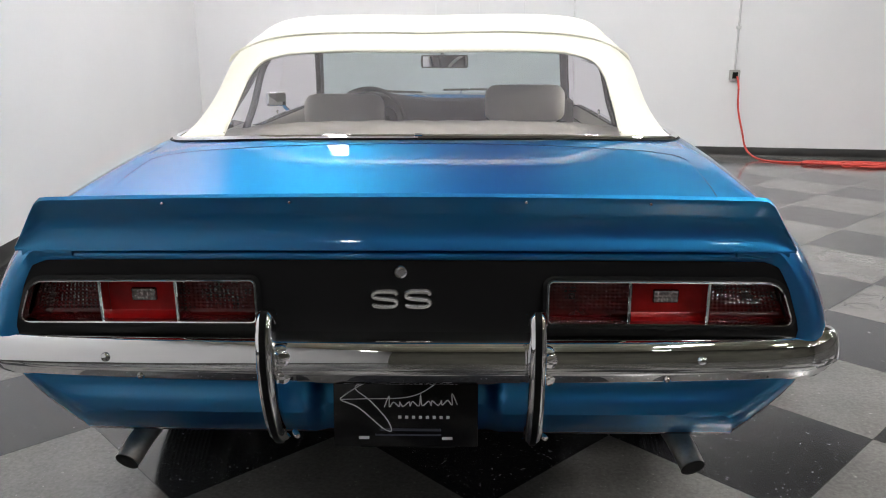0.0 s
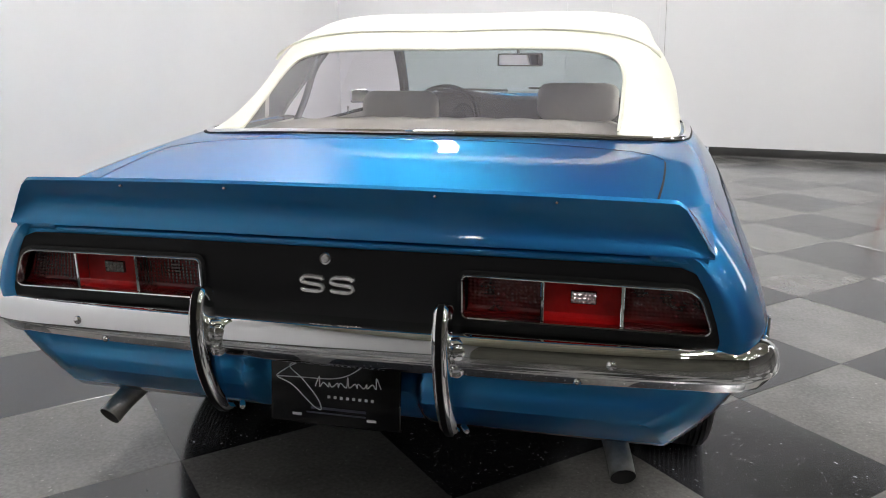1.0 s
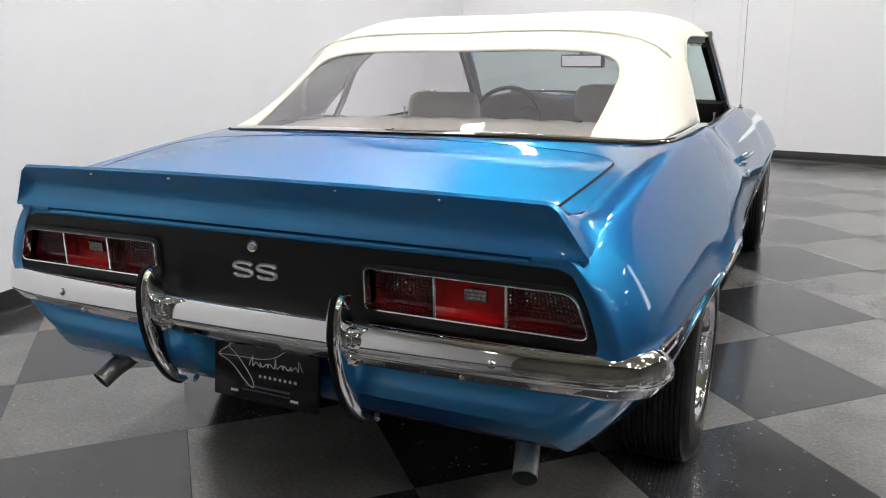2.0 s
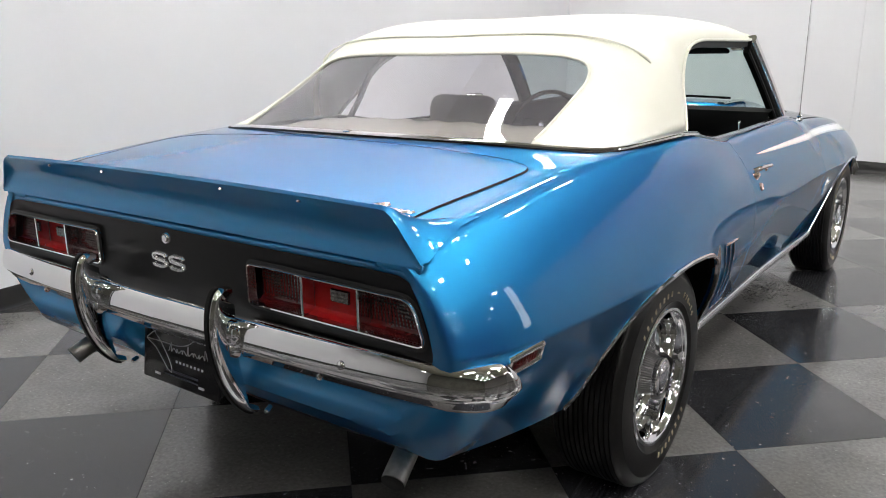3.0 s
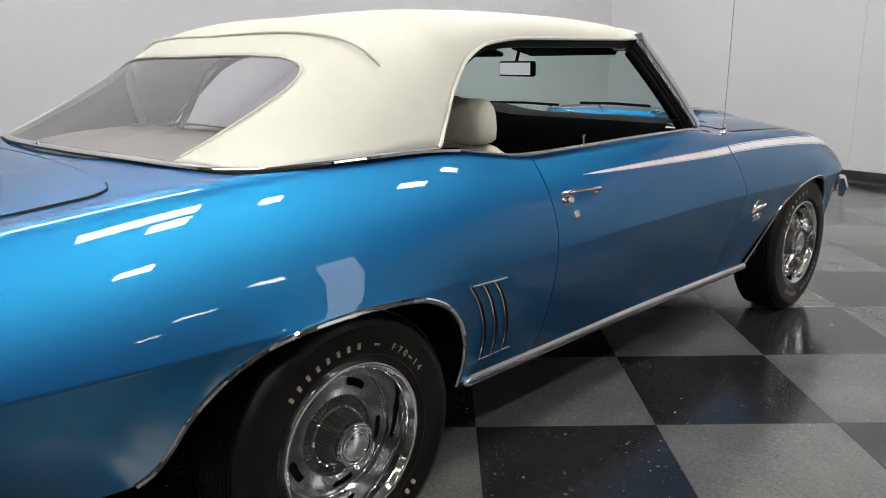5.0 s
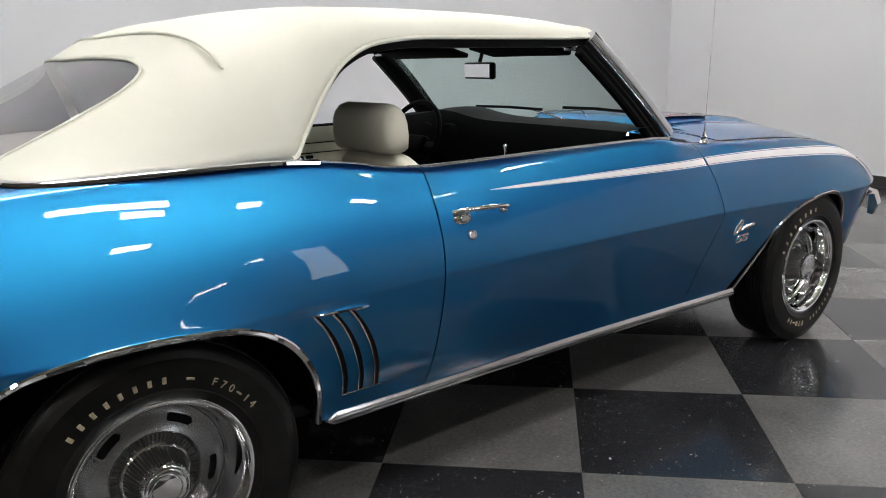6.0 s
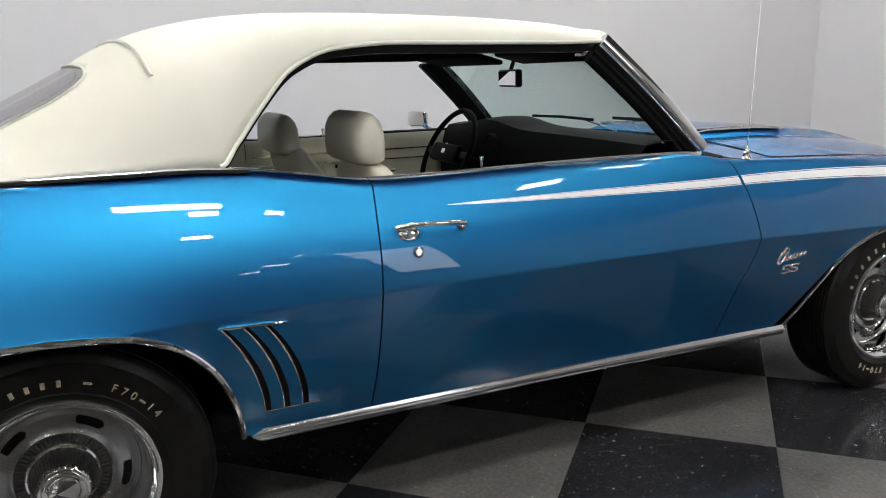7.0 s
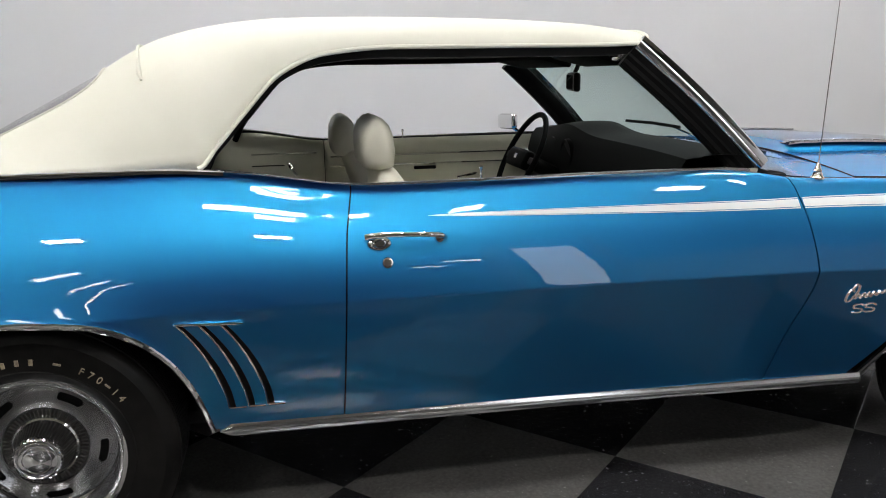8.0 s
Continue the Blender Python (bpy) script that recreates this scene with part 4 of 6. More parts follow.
for i in range(23):
    zig.append((-0.045 + 0.0070 * i + 0.004 * math.sin(i * 2.0), 0.006 + (0.024 if i % 5 == 1 else 0.010) * (i % 2) + 0.0003 * i))
ink(zig, 0.0013, "script_stroke", PLATE_INK, 4)
for i in range(8):
    x = -0.012 + 0.0145 * i
    part("pale_bar", moved(box(x - 0.0032, -0.0185, -0.0004, x + 0.0032, -0.0125, 0.0006), PM), PLATE_INK, pl)
part("dim_bar", moved(box(-0.055, -0.046, -0.0004, 0.075, -0.0405, 0.0005), PM), PLATE_BLUE, pl)
part("dim_bar", moved(box(-0.065, -0.056, -0.0004, 0.075, -0.0525, 0.0005), PM), PLATE_BLUE, pl)
for x in (-0.088, 0.088):
    part("plate_slot", moved(box(x - 0.011, -0.064, -0.0004, x + 0.011, -0.058, 0.0008, 0.0004, 1), PM), PLATE_INK, pl)
    part("plate_slot", moved(box(x - 0.010, 0.060, -0.0004, x + 0.010, 0.064, 0.0008, 0.0004, 1), PM), GAP, pl)
part("plate_bracket", box(-0.10, -0.965, 0.405, 0.11, -0.90, 0.435, 0.006), BLACK_TRIM, car)

# ---- exhausts ----


def exhaust(s):
    path = [Vector(p) for p in smooth_path([(s * 0.56, -0.40, 0.36), (s * 0.575, -0.66, 0.40), (s * 0.598, -0.78, 0.392), (s * 0.620, -0.86, 0.366), (s * 0.634, -0.915, 0.338)], 6)]
    e = part("exhaust_pipe", tube(path, 0.0275, 20), EXHAUST, car, "dull steel exhaust tip")
    end, d = path[-1], (path[-1] - path[-3]).normalized()
    m = Matrix.Translation(end + d * 0.0006) @ d.to_track_quat("X", "Z").to_matrix().to_4x4()
    # black disc on the closed end paints the sooty, shaded inside of the pipe
    part("exhaust_mouth", moved(lathe([(0, -0.0), (0.0245, 0.0), (0.0275, 0.0012)], 20), m), SOOT_AND_SHADE, e)


exhaust(1)
exhaust(-1)

# ---- underbody and wheel houses ----
bm = box(-0.60, -0.60, 0.26, 0.60, 3.3, 0.44, 0.03, 2)
part("underbody", bm, UNDER, car)
bm = box(-0.77, 0.44, 0.262, 0.77, 2.24, 0.32, 0.015, 2)
part("sill_structure", bm, UNDER, car)
bm = box(-0.56, -0.84, 0.36, 0.56, -0.55, 0.5, 0.04, 2)
part("fuel_tank", bm, UNDER, car)
for arch in (REAR_ARCH, FRONT_ARCH):
    f = pchip(arch)
    ys = stations(arch[0][0], arch[-1][0])
    rows = []
    for x_in in (0.0, 0.06, 0.2, 0.42):
        rows.append([Vector((side_x(y, max(f(y), 0.34)) - 0.012 - x_in, y, f(y) + (0.016 if x_in else 0.004))) for y in ys])
    wall_rows = [[Vector((0.50, y, f(y) + 0.016)) for y in ys], [Vector((0.50, y, 0.22)) for y in ys]]
    bm = grid(rows)
    bm = grid(wall_rows, bm)
    part("wheel_house", mirrored(bm), UNDER, car)
    part("wheel_house", bm, UNDER, car)
    # bright lip moulding round the opening
    path = [Vector((side_x(y, max(f(y), ZL(y))) - 0.001, y, f(y))) for y in ys]
    lip_bm = sweep(path, [(-0.007, -0.008), (-0.007, 0.003), (-0.003, 0.006), (0.004, 0.006), (0.008, 0.002), (0.008, -0.008)], up=(1, 0, 0))
    part("wheel_lip_moulding", mirrored(lip_bm), CHROME, car, "slim bright moulding round the wheel opening")
    part("wheel_lip_moulding", lip_bm, CHROME, car, "slim bright moulding round the wheel opening")

# rocker moulding: pointed rear end, slight taper
rows = []
ys = [0.418, 0.424, 0.436] + [0.45 + (2.262 - 0.45) * i / 50 for i in range(51)]
for y in ys:
    k = min(1.0, 0.25 + (y - 0.418) / 0.03)
    zc = 0.323 - 0.0205 * (y - 0.42)
    x = side_x(y, ZL(y)) + 0.004
    h = 0.017 * k
    rows.append([Vector((x - 0.02, y, zc + h)), Vector((x + 0.004, y, zc + h)), Vector((x + 0.010, y, zc + h * 0.4)), Vector((x + 0.010, y, zc - h * 0.4)), Vector((x + 0.003, y, zc - h)), Vector((x - 0.02, y, zc - h))])
bm = grid(rows, close=True)
part("rocker_moulding", mirrored(bm), STAINLESS, car)
part("rocker_moulding", bm, STAINLESS, car, "long bright rocker moulding under the door", sharp=50)

# ---- wheels ----
TYRE_R, WHEEL_X = 0.327, 0.785


def letters_on_tyre(text, radius, start, size, step, parent, m, bars=False):
    for i, ch in enumerate(text):
        a = start - step * i
        place = m @ Matrix.Rotation(radians(a), 4, "X") @ Matrix.Translation((0.1035, 0, radius)) @ pose(0, 0, 0, 90, 0, 90)
        if ch == " ":
            continue
        if bars or ch == "-":
            w, h = (size * 0.30, size * 0.09) if ch == "-" else (size * 0.15, size * 0.25)
            part("letter_bar", moved(box(-w, -h, -0.004, w, h, 0.0015, 0.0008, 1), place), LETTER, parent)
        else:
            words(ch, size, 0.0015, LETTER, "letter", parent, place)


def wheel(x, y, side, spin, marks):
    """side: +1 for wheels on the passenger side. The face looks along +x and is turned for the other side."""
    m = pose(x, y, TYRE_R - 0.006, 0, 0, 0 if side > 0 else 180) @ Matrix.Rotation(radians(spin), 4, "X")
    w = part("wheel", moved(lathe([(0.178, -0.085), (0.186, -0.09), (0.191, 0.086), (0.187, 0.078), (0.180, 0.03), (0.174, 0.0), (0.165, -0.085), (0.178, -0.085)], 48), m), UNDER, car, "silver rally wheel with a bright trim ring and ribbed centre cap")
    tyre = [(0.188, -0.088), (0.20, -0.098), (0.225, -0.104), (0.255, -0.106), (0.285, -0.103), (0.305, -0.096), (0.318, -0.085), (0.324, -0.074)]
    tread = []
    for k in range(-5, 6):
        c = k * 0.0145
        tread += [(0.327, c - 0.0056), (0.327, c + 0.0042), (0.3195, c + 0.0052), (0.3195, c + 0.0072)]
    prof = tyre + tread + [(0.324, 0.080), (0.318, 0.088), (0.305, 0.0965), (0.294, 0.1000), (0.292, 0.1012), (0.289, 0.1015), (0.270, 0.1025), (0.255, 0.1030), (0.235, 0.1030), (0.226, 0.1022), (0.223, 0.1035), (0.219, 0.1010), (0.205, 0.094), (0.192, 0.084)]
    part("tyre", moved(lathe(prof, 72), m), RUBBER, w, "black tyre with raised cream letters", sharp=25)
    ring = [(0.2055, 0.088), (0.2065, 0.094), (0.203, 0.099), (0.197, 0.1005), (0.192, 0.0985), (0.1895, 0.095), (0.1865, 0.090), (0.1845, 0.0885), (0.1815, 0.078), (0.1775, 0.062), (0.1745, 0.045), (0.1725, 0.028), (0.169, 0.016), (0.165, 0.012)]
    part("trim_ring", moved(lathe(ring, 96), m), CHROME, w, "deep bright trim ring", sharp=40)
    # slotted centre: five long slots with round ends
    dish = [(0.166, 0.010), (0.163, 0.0125), (0.158, 0.0145), (0.152, 0.0160), (0.147, 0.0178)]
    first, count, mid_r, half_w = 5, 9, 0.1340, 0.0095
    dish += [(mid_r + half_w - 2 * half_w * q / (count - 1), 0.0190 + 0.0050 * q / (count - 1)) for q in range(count)]
    dish += [(0.119, 0.0255), (0.112, 0.0278), (0.1075, 0.0298), (0.1045, 0.0310), (0.1015, 0.0300), (0.0995, 0.0255)]

    def slot(i, k):
        if not first <= i < first + count - 1:
            return False
        off = abs(i + 0.5 - first - (count - 1) / 2) / ((count - 1) / 2)
        reach = 13.5 - 4.2 * (1 - math.sqrt(max(0.0, 1 - off * off)))
        return abs((1.5 * (k + 0.5) - 56 + 36) % 72 - 36) < reach

    part("rim", moved(lathe(dish, 240, skip=slot), m), SILVER, w, "silver painted slotted wheel centre", sharp=40)
    # black ring that paints the shade seen through the slots
    part("rim_back", moved(lathe([(0.160, 0.000), (0.105, 0.006)], 36), m), SOOT_AND_SHADE, w)
    # centre cap: fluted ring, bright bead, tall ribbed barrel and a knurled stepped face
    rows = []
    for r, d in ((0.0995, 0.0265), (0.0965, 0.0215), (0.0815, 0.0215), (0.0785, 0.0265)):
        rows.append([Vector((d + (0.0026 if k % 4 in (0, 1) else -0.0014) * (1 if 0.0785 < r < 0.0995 else 0.2), r * math.cos(2 * math.pi * k / 240), r * math.sin(2 * math.pi * k / 240))) for k in range(240)])
    part("cap_flute_ring", moved(grid(rows, close=True), m), RIB_METAL, w, "fluted ring of the cap", sharp=15)
    part("cap_bead", moved(lathe([(0.079, 0.0255), (0.0778, 0.0315), (0.0735, 0.0345), (0.0695, 0.0330), (0.067, 0.0285)], 60), m), CHROME, w, "bright bead round the cap")
    rows = []
    for r, d in ((0.0675, 0.0280), (0.0660, 0.0340), (0.0570, 0.0740), (0.0540, 0.0845)):
        rows.append([Vector((d, (r + (0.0015 if k % 4 in (0, 1) else 0.0)) * math.cos(2 * math.pi * k / 200), (r + (0.0015 if k % 4 in (0, 1) else 0.0)) * math.sin(2 * math.pi * k / 200))) for k in range(200)])
    part("cap_barrel", moved(grid(rows, close=True), m), RIB_METAL, w, "ribbed barrel of the cap", sharp=15)
    rows = []
    for r, d in ((0.0545, 0.0835), (0.0550, 0.0865), (0.0548, 0.0975), (0.0520, 0.1005)):
        rows.append([Vector((d, (r + (0.0012 if k % 4 in (0, 1) else -0.0008)) * math.cos(2 * math.pi * k / 160), (r + (0.0012 if k % 4 in (0, 1) else -0.0008)) * math.sin(2 * math.pi * k / 160))) for k in range(160)])
    part("cap_knurl", moved(grid(rows, close=True), m), CHROME, w, "knurled bright rim of the cap", sharp=15)
    nose = [(0.0525, 0.1000), (0.050, 0.1015), (0.047, 0.1018), (0.0455, 0.1000), (0.044, 0.1012), (0.040, 0.1022), (0.034, 0.1027), (0.0325, 0.1012), (0.031, 0.1025), (0.019, 0.1040), (0, 0.1048)]
    part("centre_cap", moved(lathe(nose, 48), m), CHROME, w, "bright stepped face of the cap", sharp=30)
    part("valve_stem", moved(tube([(0.016, 0.0, 0.150), (0.044, 0.0, 0.146)], 0.0035, 6), m @ Matrix.Rotation(radians(52), 4, "X")), STAINLESS, w)
    unspin = Matrix.Rotation(radians(-spin), 4, "X")
    for text, start, step, size, bars in marks:
        letters_on_tyre(text, 0.2475, start, size, step, w, m @ unspin, bars)
    return w


REAR_MARKS = (("XXXXXXXX", 45, 7.0, 0.030, True), ("-", -17, 1, 0.030, False), ("F70-14", -30, 5.2, 0.025, False),
              ("XXXXXXXX", 226, 6.6, 0.034, True))
FRONT_MARKS = (("XXXXXXXX", 66, 9.5, 0.034, True), ("XXXXXXXX", 236, 6.2, 0.030, True), ("F70-14", 176, 5.7, 0.030, False))
wheel(WHEEL_X, 0.0, 1, 4, REAR_MARKS)
wheel(-WHEEL_X, 0.0, -1, 20, ())
wheel(WHEEL_X - 0.005, 2.743, 1, 30, FRONT_MARKS)
wheel(-WHEEL_X + 0.005, 2.743, -1, 50, ())

# ---- soft top ----
# u runs from the rear edge to the windscreen header: where each cross curve starts at the side, and its crown on the centre line
US = [0.0, 0.12, 0.25, 0.38, 0.46, 0.52, 0.58, 0.64, 0.72, 0.82, 0.92, 1.0]


def along(vals):
    return pchip(list(zip(US, vals)))


SX = along([0.735, 0.752, 0.762, 0.766, 0.745, 0.705, 0.678, 0.662, 0.652, 0.645, 0.634, 0.622])
SY = along([-0.155, 0.00, 0.20, 0.405, 0.460, 0.535, 0.620, 0.735, 0.92, 1.20, 1.46, 1.625])
SZ = along([0.978, 0.979, 0.978, 0.976, 1.030, 1.115, 1.200, 1.247, 1.262, 1.262, 1.262, 1.266])
CY = along([-0.315, -0.148, 0.034, 0.215, 0.30, 0.39, 0.48, 0.60, 0.82, 1.17, 1.50, 1.675])
CZ = along([1.002, 1.086, 1.180, 1.282, 1.311, 1.331, 1.343, 1.351, 1.353, 1.348, 1.332, 1.309])
RISE = along([0.62, 0.84, 0.96, 1.05, 1.06, 1.07, 1.08, 1.10, 1.10, 1.08, 1.04, 0.95])
FLAT = along([0.60, 0.65, 0.70, 0.74, 0.75, 0.76, 0.77, 0.78, 0.78, 0.78, 0.77, 0.75])
OUT = along([0.88, 0.90, 0.93, 0.965, 0.97, 0.975, 0.98, 0.98, 0.98, 0.98, 0.975, 0.97])


def top_point(u, t, drop=0.0):
    """t from the side edge (0) to the centre line (1)."""
    sx, sy, sz, cy, cz = SX(u), SY(u), SZ(u), CY(u), CZ(u)
    b0 = Vector((sx, sy, sz))
    b1 = Vector((sx * OUT(u), sy + (cy - sy) * 0.42, sz + (cz - sz) * RISE(u)))
    b2 = Vector((sx * FLAT(u), sy + (cy - sy) * 0.90, cz + 0.010 * min(1.0, u * 3)))
    b3 = Vector((0, cy, cz))
    s = 1 - t
    p = b0 * s ** 3 + b1 * 3 * s * s * t + b2 * 3 * s * t * t + b3 * t ** 3
    p.z -= drop
    if drop:
        p.x *= 1 - drop * 0.9
    return p


def t_at_x(u, x):
    lo, hi = 0.0, 1.0
    for _ in range(26):
        mid = (lo + hi) / 2
        if top_point(u, mid).x > x:
            lo = mid
        else:
            hi = mid
    return lo


WIN_U = 0.30
WIN_X = pchip([(0.0, 0.572), (0.14, 0.576), (0.22, 0.576), (0.262, 0.566), (0.284, 0.546), (0.295, 0.512), (0.30, 0.455)])


rows_win_u = [0.012 + (WIN_U - 0.012) * (1 - (1 - i / 26) ** 1.5) for i in range(27)]
sail_rows = []
pane_rows = []
for u in [0.0] + rows_win_u:
    tw = t_at_x(u, WIN_X(u))
    sail_rows.append([top_point(u, tw * j / 16) for j in range(17)])
    pane_rows.append([top_point(u, tw + (1 - tw) * j / 16, 0.003) for j in range(17)])
flat = []
for i, row in enumerate(pane_rows):
    u = ([0.0] + rows_win_u)[i]
    f = u / WIN_U
    new_row = []
    for j, p in enumerate(row):
        k = min(1.0, j / 7)
        k = k * k * (3 - 2 * k)
        new_row.append(p.lerp(pane_rows[0][j].lerp(pane_rows[-1][j], f), k))
    flat.append(new_row)
pane_rows = flat
roof_rows = []
T_END = t_at_x(WIN_U, WIN_X(WIN_U))
for i in range(61):
    u = WIN_U + (1 - WIN_U) * i / 60
    roof_rows.append([top_point(u, T_END * j / 16) for j in range(17)] + [top_point(u, T_END + (1 - T_END) * j / 16) for j in range(1, 17)])
# white skin
bm = grid(sail_rows)
# strip between the rounded window head and the first roof row
bm = grid(roof_rows, bm)
# fill above the window's base at the very rear: a hem under the pane
top_bm = both_sides(bm)
soft_top = part("soft_top", top_bm, VINYL, car, "cream white vinyl convertible top, raised and taut")
mod = soft_top.modifiers.new("cloth", "SOLIDIFY")
mod.thickness, mod.offset = 0.004, -1
# dark lining
lin = []
for i in range(41):
    u = WIN_U + 0.02 + (0.98 - WIN_U) * i / 40
    lin.append([top_point(u, 0.015 + 0.985 * j / 24, 0.016) for j in range(25)])
sail_lin = []
for u in [0.02] + rows_win_u[1:]:
    tw = t_at_x(u, WIN_X(u))
    sail_lin.append([top_point(u, 0.02 + (tw - 0.07) * j / 10, 0.014) for j in range(11)])
part("headliner", both_sides(grid(sail_lin, grid(lin))), LINER, soft_top, "dark headliner")
pane = part("rear_window", both_sides(grid(pane_rows)), CLEAR_VINYL, soft_top, "smoky clear vinyl rear window")
pane.visible_shadow = False
# seam round the pane
edge = [top_point(u, t_at_x(u, WIN_X(u)), -0.0008) for u in rows_win_u]
edge2 = [top_point(WIN_U, t_at_x(WIN_U, 0.455) + (1 - t_at_x(WIN_U, 0.455)) * i / 14, -0.0008) for i in range(15)]
part("window_seam", both_sides(tube(edge + edge2[1:], 0.0035, 6)), VINYL, soft_top)
# raised drip bead over the rear bow
DRIP_U = 0.375
t0 = min((abs(top_point(DRIP_U, i / 400).z - 1.206), i / 400) for i in range(300))[1]
bead = [top_point(DRIP_U, t0 + (1 - t0) * i / 40, -0.003) for i in range(41)]
for i, p in enumerate(bead):
    p.y -= 0.035 * (1 - i / 40) ** 3
part("drip_bead", both_sides(tube(bead, 0.0042, 8)), VINYL, soft_top, "raised bead over the rear bow")
for s in (1, -1):
    e0, e1 = bead[0].copy(), bead[2].copy()
    d = (e0 - e1).normalized()
    pts = [e1, e0 + d * 0.006, e0 + d * 0.020 + Vector((0, 0.004, -0.006))]
    pts = [Vector((s * p.x, p.y, p.z)) for p in pts]
    part("bead_end", tube(pts, 0.0062, 10, scale=lambda k: 1.0 if k < 0.8 else 0.6), VINYL, soft_top)
# piping along the side opening and the header
edge = [top_point(0.385 + 0.615 * i / 60, 0.0, -0.002) for i in range(61)]
pair("edge_piping", (tube(edge, 0.006, 8)), VINYL, soft_top)
head = [top_point(1.0, i / 24, -0.001) for i in range(25)]
part("header_hem", both_sides(tube([p + Vector((0, 0.004, -0.008)) for p in head], 0.012, 8)), VINYL, soft_top)
inner_edge = [top_point(0.385 + 0.605 * i / 60, 0.0, 0.006 + 0.010 * min(1.0, i / 36)) - Vector((0.010, 0, 0)) for i in range(61)]
pair("roof_weatherstrip", (sweep(inner_edge, [(-0.012, -0.012), (-0.014, 0.008), (0.012, 0.012), (0.014, -0.010)], scale=lambda k: 0.45 + 0.55 * min(1.0, max(0.0, (k - 0.25) / 0.3)))), BLACK_TRIM, soft_top, "black weatherstrip over the side window")
# bright moulding along the base of the top
base = [Vector((0, -0.330, 1.000)), Vector((0.25, -0.315, 0.998)), Vector((0.45, -0.275, 0.992)), Vector((0.60, -0.235, 0.984)), Vector((0.70, -0.185, 0.977)), Vector((0.752, -0.12, 0.974)), Vector((0.770, -0.02, 0.975)), Vector((0.779, 0.15, 0.976)), Vector((0.783, 0.34, 0.975)), Vector((0.782, 0.47, 0.966))]
base = smooth_path(base, 6)
for p in base:
    p.z = max(p.z, deck_z(min(p.x, XT(p.y) - INNER), p.y) + 0.002) if p.y < 0.02 and p.x < XT(p.y) - INNER else p.z
mould = sweep(base, [(-0.011, -0.004), (-0.010, 0.003), (-0.004, 0.007), (0.004, 0.007), (0.010, 0.003), (0.011, -0.004)])
part("top_base_moulding", mirrored(mould), CHROME, car)
part("top_base_moulding", mould, CHROME, car, "bright moulding round the base of the top")
strip = [p + Vector((0.0, -0.012 if p.y < -0.1 else 0.0, -0.004)) + (Vector((0.012, 0, 0)) if p.y > -0.2 else Vector((0, 0, 0))) for p in base if p.y < 0.36]
part("base_weatherstrip", both_sides(tube(strip, 0.003, 6, scale=lambda k: min(1.0, 0.15 + 6 * (1 - k)))), BLACK_TRIM, car)
part("moulding_clip", box(-0.012, -0.340, 1.002, 0.012, -0.320, 1.0085, 0.002, 1), CHROME, car)

# ---- belt line of the open side windows ----
ys = [0.40 + (1.90 - 0.40) * i / 60 for i in range(61)]
for s in (1, -1):
    belt = [Vector((s * (XT(y) - 0.040), y, ZT(y) + 0.006)) for y in ys]
    part("belt_moulding", sweep(belt, [(-0.006, -0.004), (-0.006, 0.004), (0.006, 0.004), (0.006, -0.004)]), STAINLESS, car, "slim bright belt moulding")
    belt = [Vector((s * (XT(y) - 0.056), y, ZT(y) + 0.003)) for y in ys]
    part("belt_weatherstrip", sweep(belt, [(-0.004, -0.02), (-0.004, 0.003), (0.004, 0.003), (0.004, -0.02)]), BLACK_TRIM, car)

# ---- windscreen, pillars ----
HEAD_C, HEAD_S = Vector((0, 1.680, 1.300)), Vector((0.605, 1.590, 1.250))
FOOT_C, FOOT_S = Vector((0, 2.15, 0.930)), Vector((0.672, 1.950, 0.903))


def screen_point(a, b):
    """a from the foot (0) to the head (1); b from centre (0) to the pillar (1)."""
    def row(c, s):
        p = c.lerp(s, b)
        return Vector((s.x * b, c.y + (s.y - c.y) * b ** 2.2, c.z + (s.z - c.z) * b ** 2))
    p = row(FOOT_C, FOOT_S).lerp(row(HEAD_C, HEAD_S), a)
    p.y += 0.03 * math.sin(a * math.pi) * (1 - 0.5 * b)
    return p


rows = []
for i in range(17):
    r = [screen_point(i / 16, j / 16) for j in range(17)]
    rows.append([Vector((-p.x, p.y, p.z)) for p in reversed(r[1:])] + r)
screen = part("windscreen", grid(rows), WINDSHIELD, car, "green-tinted windscreen")
screen.visible_shadow = False
for s in (1, -1):
    pil = [screen_point(i / 14, 1.0) for i in range(15)]
    pil = [Vector((s * (p.x + 0.012), p.y, p.z)) for p in pil]
    pp = part("windscreen_pillar", sweep(pil, [(-0.028, -0.016), (-0.030, 0.008), (-0.01, 0.018), (0.016, 0.016), (0.026, 0.0), (0.016, -0.018)], up=(1, 0, 0)), BLACK_TRIM, car, "dark windscreen pillar with a bright moulding")
    br = [p + Vector((s * 0.010, 0.0, 0.0)) for p in pil]
    round_ = [(0.026 + 0.024 * math.cos(math.pi * k / 8), s * (0.008 + 0.014 * math.sin(math.pi * k / 8))) for k in range(9)] + [(0.002, s * -0.006), (0.044, s * -0.020)]
    part("pillar_moulding", sweep(br, round_, up=(1, 0, 0)), CHROME, pp, "bright windscreen moulding", sharp=60)
    ws = [p + Vector((s * 0.006, -0.022, -0.022)) for p in pil]
    part("pillar_weatherstrip", sweep(ws, [(-0.022, s * -0.014), (-0.022, s * 0.008), (-0.012, s * 0.013), (0.0, s * 0.010), (0.010, s * 0.015), (0.020, s * 0.010), (0.020, s * -0.014)], up=(1, 0, 0)), BLACK_TRIM, pp, "black rubber weatherstrip")
    part("header_latch", box(s * 0.585 - 0.03, 1.555, 1.222, s * 0.585 + 0.03, 1.60, 1.256, 0.008), STAINLESS, pp, "bright top latch")
